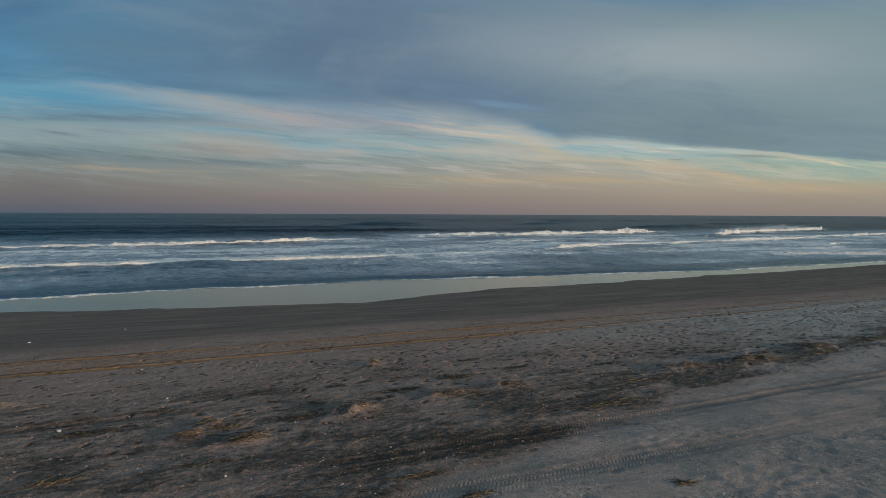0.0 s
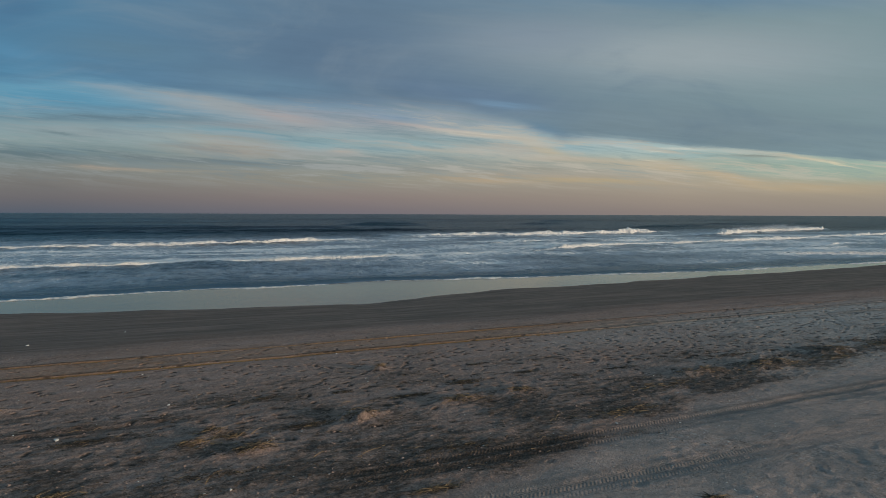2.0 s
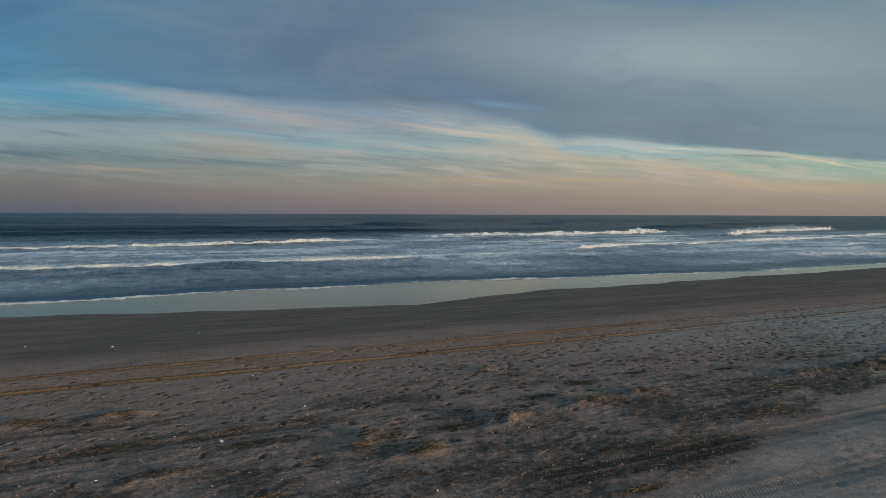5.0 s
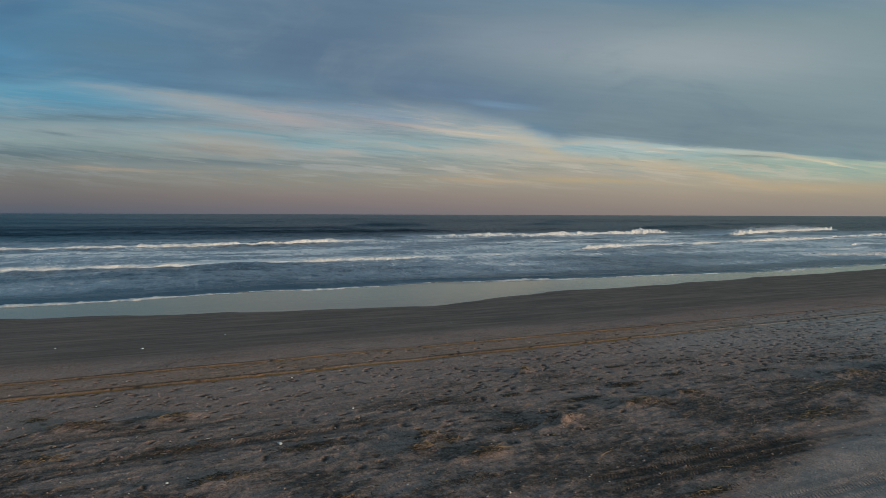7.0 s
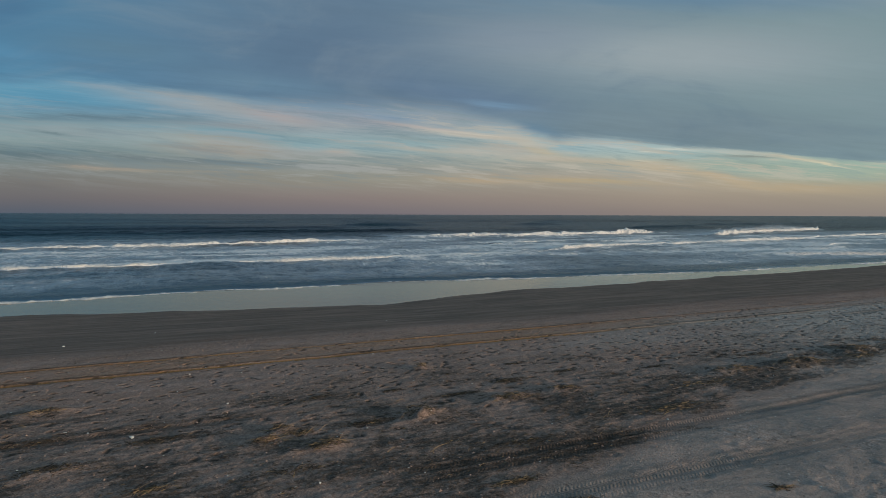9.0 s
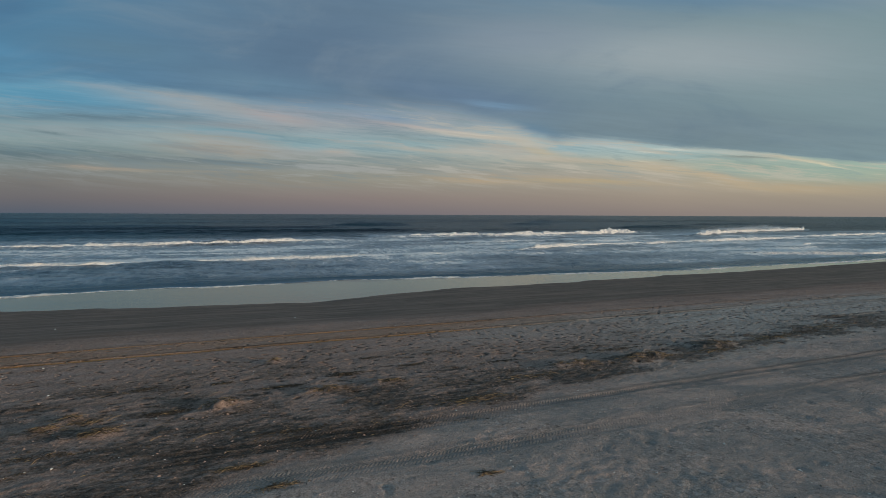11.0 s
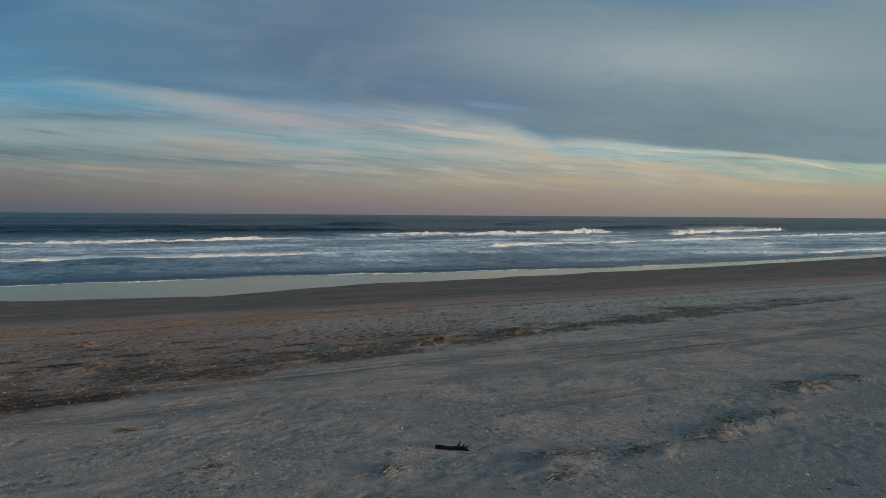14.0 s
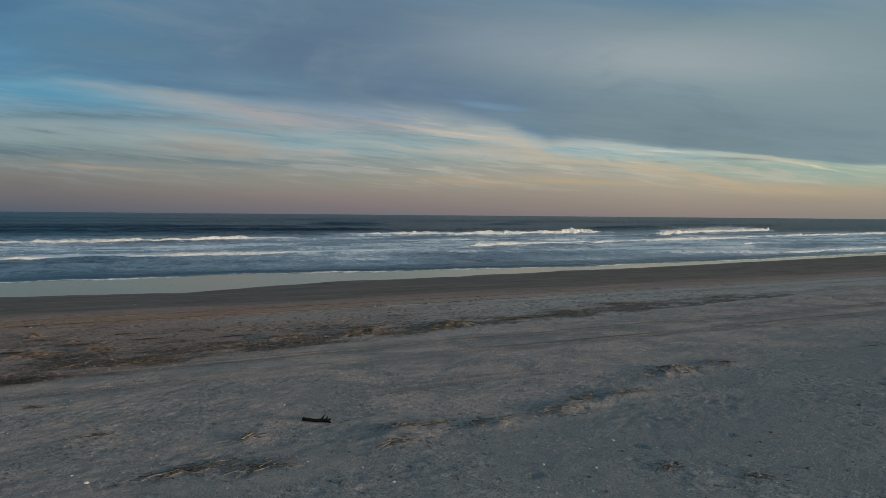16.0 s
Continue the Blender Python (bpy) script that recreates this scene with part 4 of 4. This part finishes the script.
def reed_heap(l, s, rl, rs, count, heading, label, long=(0.06, 0.22), dark=0.6):
    """A tangle of washed-up reeds: pale stems over a mat of dark shreds."""
    rng = random.Random(int(l * 100) * 31 + int(s * 100))
    z0 = float(ground_at(l, s)[0])
    heap = new("reed_heap")
    heap.matrix_world = SHORE @ Matrix.Translation((l, s, z0))
    count = int(count * (2.6 if s > 5 else 1.6))
    rs = rs * (1.0 if s > 5 else 1.5)
    for name, n, mat, lo, hi, note in (("straw", int(count * (1 - dark)), PALE_REED if s < 5 else REED, 0.004, 0.009, "straw-coloured dry stems"), ("dark_shred", int(count * dark) + 6, LITTER, 0.003, 0.008, "dark rotted shreds")):
        verts, faces = [], []
        pts = [(rng.gauss(0, rl * 0.5), rng.gauss(0, rs * 0.5)) for _ in range(n)]
        zs = ground_at([l + p[0] for p in pts], [s + p[1] for p in pts]) - z0
        for (x, y), z in zip(pts, zs):
            size = rng.uniform(*long) * (0.7 if mat is LITTER else 1.0)
            stem(verts, faces, (x, y, float(z) - 0.004 + rng.uniform(0, 0.022) * math.exp(-(x / rl) ** 2 - (y / rs) ** 2)), heading + rng.gauss(0, 0.75) + (math.pi if rng.random() < 0.5 else 0), rng.uniform(0, 0.010), size, rng.uniform(lo, hi) * 0.7, rng.gauss(0, 0.6))
        tagged(part(name, mesh_of(name, verts, faces, mat), heap, note), kind="stuff")
    return tagged(heap, label, "washed-up reeds", "reed heaps on the beach")


PALE_HEAP = "tangled heap of straw-coloured dry reeds on the sand"
BROWN_HEAP = "low brown heap of matted reeds in the weed belt"
for args in (
    (2.05, 11.15, 0.35, 0.2, 60, 0.6, "sand mound capped with brown and straw-coloured reeds"), (3.53, 14.9, 0.15, 0.12, 24, 0.3, "small upright tuft of brown reeds on sand"),
    (4.1, 11.4, 0.5, 0.14, 80, 0.1, PALE_HEAP), (5.55, 11.5, 0.4, 0.13, 46, 0.0, BROWN_HEAP), (2.14, 7.8, 0.34, 0.08, 70, 0.35, "long bundle of yellow reeds beside the pale sand"),
    (2.55, 6.95, 0.3, 0.08, 36, 0.3, "thin bundle of yellow reeds lying on pale sand"), (-0.8, 10.86, 0.28, 0.13, 50, 0.0, BROWN_HEAP), (0.08, 10.25, 0.36, 0.13, 70, 0.2, PALE_HEAP),
    (-0.22, 11.13, 0.3, 0.12, 34, 0.7, PALE_HEAP), (-2.38, 9.63, 0.35, 0.12, 36, 0.4, BROWN_HEAP), (-0.49, 11.4, 0.18, 0.12, 26, 0.2, BROWN_HEAP),
    (-6.9, 15.5, 0.2, 0.15, 30, 0.9, BROWN_HEAP), (-6.15, 14.57, 0.5, 0.15, 60, 0.0, BROWN_HEAP), (-4.54, 14.5, 0.35, 0.15, 54, 0.1, BROWN_HEAP), (-3.73, 11.0, 0.55, 0.2, 90, 0.2, BROWN_HEAP, (0.06, 0.2), 0.9),
    (-6.28, 13.0, 0.4, 0.15, 40, 0.1, BROWN_HEAP), (5.17, 6.16, 0.12, 0.06, 24, 0.0, "small dark clump of weed on pale sand"), (6.65, 9.5, 0.9, 0.2, 90, 0.05, BROWN_HEAP),
):
    reed_heap(*args)
for args in (
    (10.2, 11.15, 0.7, 0.25, 110, 0.05, BROWN_HEAP), (12.3, 11.0, 1.0, 0.28, 150, 0.05, BROWN_HEAP), (14.7, 10.95, 0.7, 0.25, 90, 0.0, BROWN_HEAP), (15.4, 11.45, 0.6, 0.25, 90, 0.1, BROWN_HEAP),
    (17.6, 11.6, 0.9, 0.3, 110, 0.1, BROWN_HEAP), (21.6, 12.3, 1.2, 0.35, 90, 0.1, BROWN_HEAP), (18.3, 11.7, 0.6, 0.2, 50, 0.0, BROWN_HEAP), (8.6, 10.6, 0.8, 0.25, 70, 0.1, BROWN_HEAP),
    (6.23, 4.04, 0.25, 0.07, 22, 0.1, PALE_HEAP), (8.18, 2.91, 0.28, 0.10, 22, 0.1, "few bent straws on a small patch of sand"), (7.5, 2.05, 0.75, 0.16, 90, 0.25, "long drift of dark twigs and reeds on grey sand", (0.08, 0.3), 0.8),
    (8.3, 1.8, 0.5, 0.12, 50, 0.3, "dark drift of crossed twigs and reeds", (0.08, 0.3), 0.8), (10.3, 2.55, 0.35, 0.1, 60, 0.2, PALE_HEAP), (10.85, 2.42, 0.3, 0.06, 30, 0.0, PALE_HEAP), (10.05, 1.9, 0.3, 0.12, 40, 0.4, PALE_HEAP),
    (11.5, 2.12, 0.4, 0.12, 60, 0.2, PALE_HEAP), (12.8, 2.15, 0.55, 0.16, 80, 0.3, PALE_HEAP), (13.7, 2.6, 0.45, 0.14, 70, 0.1, PALE_HEAP), (14.55, 2.5, 0.4, 0.1, 60, 0.2, PALE_HEAP),
    (16.3, 3.45, 0.6, 0.2, 130, 0.3, "broad heap of orange-brown reeds over a sand mound"), (16.75, 3.4, 0.5, 0.2, 90, 0.2, PALE_HEAP), (18.0, 3.5, 0.45, 0.18, 90, 0.2, "golden heap of dry reeds on grey sand"),
    (12.73, -0.3, 0.12, 0.08, 24, 0.0, "small dark clump of weed on grey sand"), (23.4, 3.35, 0.8, 0.25, 60, 0.2, BROWN_HEAP), (13.5, -0.95, 0.25, 0.1, 24, 0.2, "small dark clump of weed on grey sand"),
):
    reed_heap(*args)


DARK_CLUMP = "dark matted clump of rotted weed on brown sand"
# the second clump fills the shaded patch left of the mound at l 2.0
for l, s, rl, rs, count in ((4.9, 12.75, 0.42, 0.16, 130), (1.1, 11.15, 0.5, 0.16, 110), (3.4, 12.2, 0.45, 0.12, 70), (-2.4, 11.8, 0.55, 0.14, 90), (6.6, 13.0, 0.35, 0.1, 50), (5.9, 14.3, 0.3, 0.1, 36),
                            (0.6, 13.3, 0.3, 0.1, 34), (2.2, 13.1, 0.28, 0.1, 34), (-4.2, 12.6, 0.5, 0.14, 60), (8.9, 12.4, 0.5, 0.12, 60), (12.6, 12.3, 0.8, 0.16, 80), (3.0, 9.1, 0.8, 0.14, 80), (-0.5, 9.5, 0.7, 0.14, 70), (19.5, 11.9, 0.9, 0.2, 90)):
    reed_heap(l, s, rl, rs, count, 0.1, DARK_CLUMP, (0.05, 0.2), 0.93)


def reed_stalk(l, s, heading, length, thick, bend):
    verts, faces = [], []
    stem(verts, faces, (0, 0, 0), heading, 0.02, length, thick, bend, 7)
    ob = new("reed_stalk", mesh_of("reed_stalk", verts, faces, REED))
    ob.matrix_world = SHORE @ Matrix.Translation((l, s, float(ground_at(l, s)[0]) - 0.002))
    return tagged(ob, "single dry straw-coloured reed stalk lying on sand", "reed", "loose reed stalks")


rng = random.Random(5)
for l, s, heading, length in ((5.1, 9.55, 0.75, 0.42), (-0.1, 11.0, 0.9, 0.5), (0.15, 11.1, 0.8, 0.35), (-2.5, 9.5, 0.5, 0.4), (11.6, 1.95, -0.35, 0.35), (11.75, 1.65, -0.1, 0.3), (10.6, 2.5, 0.05, 0.55),
                              (0.9, 9.6, 0.7, 0.3), (-0.6, 9.2, 1.2, 0.25), (13.0, 2.5, 0.0, 0.4), (1.6, 9.4, 0.3, 0.35), (6.1, 9.2, 0.3, 0.3)):
    reed_stalk(l, s, heading, length, 0.006, rng.uniform(-0.3, 0.3))
for _ in range(34):
    reed_stalk(rng.uniform(-6, 16), rng.uniform(7.5, 13.5), rng.gauss(0.2, 0.5), rng.uniform(0.10, 0.28), rng.uniform(0.003, 0.005), rng.gauss(0, 0.5))


# ---- driftwood ----
def rod(points, radii, sides=9, seed=0):
    """A gnarled rod through points, closed at both ends."""
    verts, faces = [], []
    rng = random.Random(seed)
    n = len(points)
    for i, (p, r) in enumerate(zip(points, radii)):
        a, b = Vector(points[max(0, i - 1)]), Vector(points[min(n - 1, i + 1)])
        m = (b - a).to_track_quat("Z", "Y").to_matrix()
        for j in range(sides):
            ang = 2 * math.pi * j / sides
            q = r * (1 + rng.uniform(-0.16, 0.16))
            verts.append(tuple(Vector(p) + m @ Vector((math.cos(ang) * q, math.sin(ang) * q, 0))))
    for i in range(n - 1):
        for j in range(sides):
            k = (j + 1) % sides
            faces.append((i * sides + j, i * sides + k, (i + 1) * sides + k, (i + 1) * sides + j))
    faces += [tuple(range(sides))[::-1], tuple(range((n - 1) * sides, n * sides))]
    return verts, faces


drift = new("driftwood_log")
drift.matrix_world = SHORE @ pose(9.27, 3.30, float(ground_at(9.3, 3.3)[0]), 0, 0, -24 - 2)
drift.scale = (0.87,) * 3
part("trunk", mesh_of("trunk", *rod([(-0.25, 0.02, 0.040), (-0.23, 0.018, 0.040), (-0.14, 0.010, 0.036), (-0.05, 0.0, 0.031), (0.04, -0.008, 0.030), (0.12, -0.004, 0.034), (0.2, -0.02, 0.030), (0.24, -0.05, 0.022), (0.27, -0.06, 0.018)],
                                    [0.022, 0.034, 0.031, 0.026, 0.027, 0.032, 0.026, 0.022, 0.010], 11, 1), WOOD, True), drift)
for pts, rad, sd in (([(0.10, 0, 0.05), (0.122, 0.01, 0.090), (0.150, 0.012, 0.135)], [0.018, 0.013, 0.005], 2), ([(0.16, 0, 0.045), (0.19, 0.0, 0.07), (0.20, 0.0, 0.098)], [0.015, 0.013, 0.008], 3),
                     ([(0.2, -0.01, 0.03), (0.235, 0.0, 0.05), (0.26, 0.01, 0.052)], [0.018, 0.017, 0.010], 4)):
    part("branch_stub", mesh_of("branch_stub", *rod(pts, rad, 7, sd), WOOD, True), drift)
tagged(drift, "short dark wet driftwood log with broken branch stubs", "driftwood")


# ---- shells ----
def shell_mesh(size, seed):
    """One half of a clam: a ribbed fan, domed, with a beak at the hinge."""
    verts, faces = [(0, 0, 0.012 * size / 0.06)], []
    rings, ribs = 4, 12
    for i in range(1, rings + 1):
        f = i / rings
        for j in range(ribs + 1):
            a = math.pi * (0.08 + 0.84 * j / ribs)
            q = size * f * (0.82 + 0.18 * math.sin(a)) * (1 + (0.02 if j % 2 else -0.02))
            verts.append((q * math.cos(a), q * math.sin(a), size * 0.36 * math.sin(math.pi * (0.28 + 0.70 * f)) + (0.0016 if j % 2 else 0)))
    for j in range(ribs):
        faces.append((0, 1 + j, 2 + j))
        for i in range(rings - 1):
            a = 1 + i * (ribs + 1) + j
            faces.append((a, a + ribs + 1, a + ribs + 2, a + 1))
    under = len(verts)
    verts.append((0, size * 0.5, -0.004))
    edge = 1 + (rings - 1) * (ribs + 1)
    faces += [(edge + j + 1, edge + j, under) for j in range(ribs)] + [(edge, 0, under), (0, edge + ribs, under)]
    return mesh_of("clam_shell", verts, faces, SHELL, True)


first = None
for l, s, size in ((-2.84, 12.13, 0.075), (-5.61, 23.2, 0.07), (-0.31, 8.86, 0.035), (-0.61, 8.87, 0.03), (0.44, 10.72, 0.04), (-3.9, 12.9, 0.04), (-1.2, 13.6, 0.04), (2.9, 13.7, 0.04), (6.0, 9.0, 0.03),
                   (7.2, 5.2, 0.03), (8.9, 5.6, 0.035), (6.4, 2.2, 0.04), (9.6, 0.7, 0.035), (11.4, 0.4, 0.03), (-5.0, 16.2, 0.045), (-1.9, 16.9, 0.045), (3.0, 17.3, 0.04), (12.3, 5.7, 0.035), (-8.2, 24.5, 0.06), (-3.0, 25.0, 0.06), (5.6, 24.0, 0.05), (-7.3, 9.9, 0.04), *[(rng.uniform(-8, 17), rng.uniform(-0.5, 18), rng.uniform(0.018, 0.034)) for _ in range(70)]):
    m = SHORE @ pose(l, s, float(ground_at(l, s)[0]) + 0.003, rng.uniform(-12, 12), rng.uniform(-12, 12), rng.uniform(0, 360))
    if first is None:
        first = new("clam_shell", shell_mesh(0.06, 1))
        first.matrix_world = m
        tagged(first, "bleached white clam shell lying on the sand", "shell", "shells on the beach")
        one = first
    else:
        one = copy_thing(first, m)
    one.scale = (size / 0.06,) * 3


# ---- stones ----
def stone_mesh(seed):
    """A worn beach stone: a squashed lump with softly broken faces."""
    bm = bmesh.new()
    bmesh.ops.create_icosphere(bm, subdivisions=2, radius=0.03)
    for v in bm.verts:
        v.co *= 1 + 0.22 * noise.noise(v.co * 40 + Vector((seed, 0, 0)))
        v.co.z *= 0.6
        v.co.x *= 1.3
    me = bpy.data.meshes.new("stone")
    bm.to_mesh(me)
    bm.free()
    me.materials.append(STONE)
    return me


lump = None
for l, s, size in ((9.05, 0.93, 1.0), (8.95, 1.03, 0.6), (12.9, -0.26, 1.1), (11.61, -0.53, 0.7), (11.68, -0.14, 0.7), (13.93, -0.46, 0.8), (14.94, 0.02, 0.7), (17.42, 0.32, 0.9), (14.2, -1.02, 0.9), (11.88, 1.26, 0.6), (9.39, 1.84, 0.6), (6.32, 3.87, 0.6), (12.58, 0.34, 0.7)):
    m = SHORE @ pose(l, s, float(ground_at(l, s)[0]) + 0.008 * size, 0, 0, rng.uniform(0, 360))
    if lump is None:
        lump = new("stone", stone_mesh(3))
        lump.matrix_world = m
        tagged(lump, "small dark rounded stone on grey sand", "stone", "stones on the beach")
        one = lump
    else:
        one = copy_thing(lump, m)
    one.scale = (size,) * 3


# ---- what nobody could count ----
def scatter(name, mat, label, category, count, seed, pick, size, squash, masks=None, along_wind=False):
    """Many small angular pieces strewn where pick(l, s) allows, joined in one mesh."""
    g = np.random.default_rng(seed)
    l, s = g.uniform(-13, 30, count * 6), g.uniform(-2.5, 21, count * 6)
    keep = g.random(len(l)) < pick(l, s)
    l, s = l[keep][:count], s[keep][:count]
    z = ground_at(l, s)
    n = len(l)
    r = size[0] + (size[1] - size[0]) * g.random(n) ** 2.5
    turn = g.normal(0, 0.5, n) if along_wind else g.uniform(0, 2 * np.pi, n)
    ring = np.array([(1, 0, 0), (0.3, 0.9, 0), (-0.8, 0.6, 0), (-0.9, -0.5, 0), (0.2, -0.9, 0), (0, 0, 1)])
    p = ring[None] * (1 + g.uniform(-0.3, 0.3, (n, 6, 3)))
    p = p * r[:, None, None] * np.array(squash)[None, None]
    c, d = np.cos(turn)[:, None], np.sin(turn)[:, None]
    x, y = p[..., 0] * c - p[..., 1] * d, p[..., 0] * d + p[..., 1] * c
    v = np.stack([x + l[:, None], y + s[:, None], p[..., 2] + z[:, None] - 0.004], -1).reshape(-1, 3)
    f = np.array([(0, 1, 5), (1, 2, 5), (2, 3, 5), (3, 4, 5), (4, 0, 5)])
    f = (f[None] + 6 * np.arange(n)[:, None, None]).reshape(-1, 3)
    me = mesh_of(name, v.tolist(), f.tolist(), mat)
    for key, at in (masks or {}).items():
        me.attributes.new(key, "FLOAT", "POINT").data.foreach_set("value", np.full(len(v), at, np.float32))
    ob = new(name, me)
    ob.matrix_world = SHORE
    return tagged(ob, label, category, kind="stuff")


def in_belt(l, s):
    return np.clip(relief(l, s)[1]["wrack"], 0, 1) ** 1.5


def on_pale(l, s):
    return relief(l, s)[1]["pale"] * np.clip(0.25 + 1.1 * fbm(l / 1.5, s / 1.0, 3, 600), 0.06, 1)


def on_middle(l, s):
    m = relief(l, s)[1]
    return (1 - m["pale"]) * (1 - m["wet"]) * 0.8


scatter("weed_litter", LITTER, "dark shreds of dried weed strewn over the sand", "weed litter", 30000, 21, in_belt, (0.010, 0.055), (1.0, 0.24, 0.28), None, True)
scatter("reed_litter", REED, "short brown reed bits strewn over the sand", "reed litter", 8000, 22, in_belt, (0.012, 0.06), (1.0, 0.16, 0.16), None, True)
scatter("pale_sand_clods", SAND, "small crumbs of pale sand", "sand clods", 36000, 23, on_pale, (0.006, 0.034), (1.0, 0.7, 0.42), {"pale": 1.0})
scatter("sand_clods", SAND, "small crumbs of trodden brown sand", "sand clods", 14000, 24, on_middle, (0.006, 0.036), (1.0, 0.8, 0.7))
scatter("shell_fragments", SHELL, "tiny white shell fragments scattered on the sand", "shell fragments", 6500, 25, lambda l, s: 0.25 + 0.5 * relief(l, s)[1]["pale"], (0.006, 0.026), (1.0, 0.8, 0.45))
scatter("dark_pebbles", STONE, "small dark pebbles scattered on the sand", "pebbles", 2600, 26, lambda l, s: 0.12 + 0.6 * relief(l, s)[1]["pale"] * (s < 4.5), (0.007, 0.030), (1.0, 0.8, 0.6))
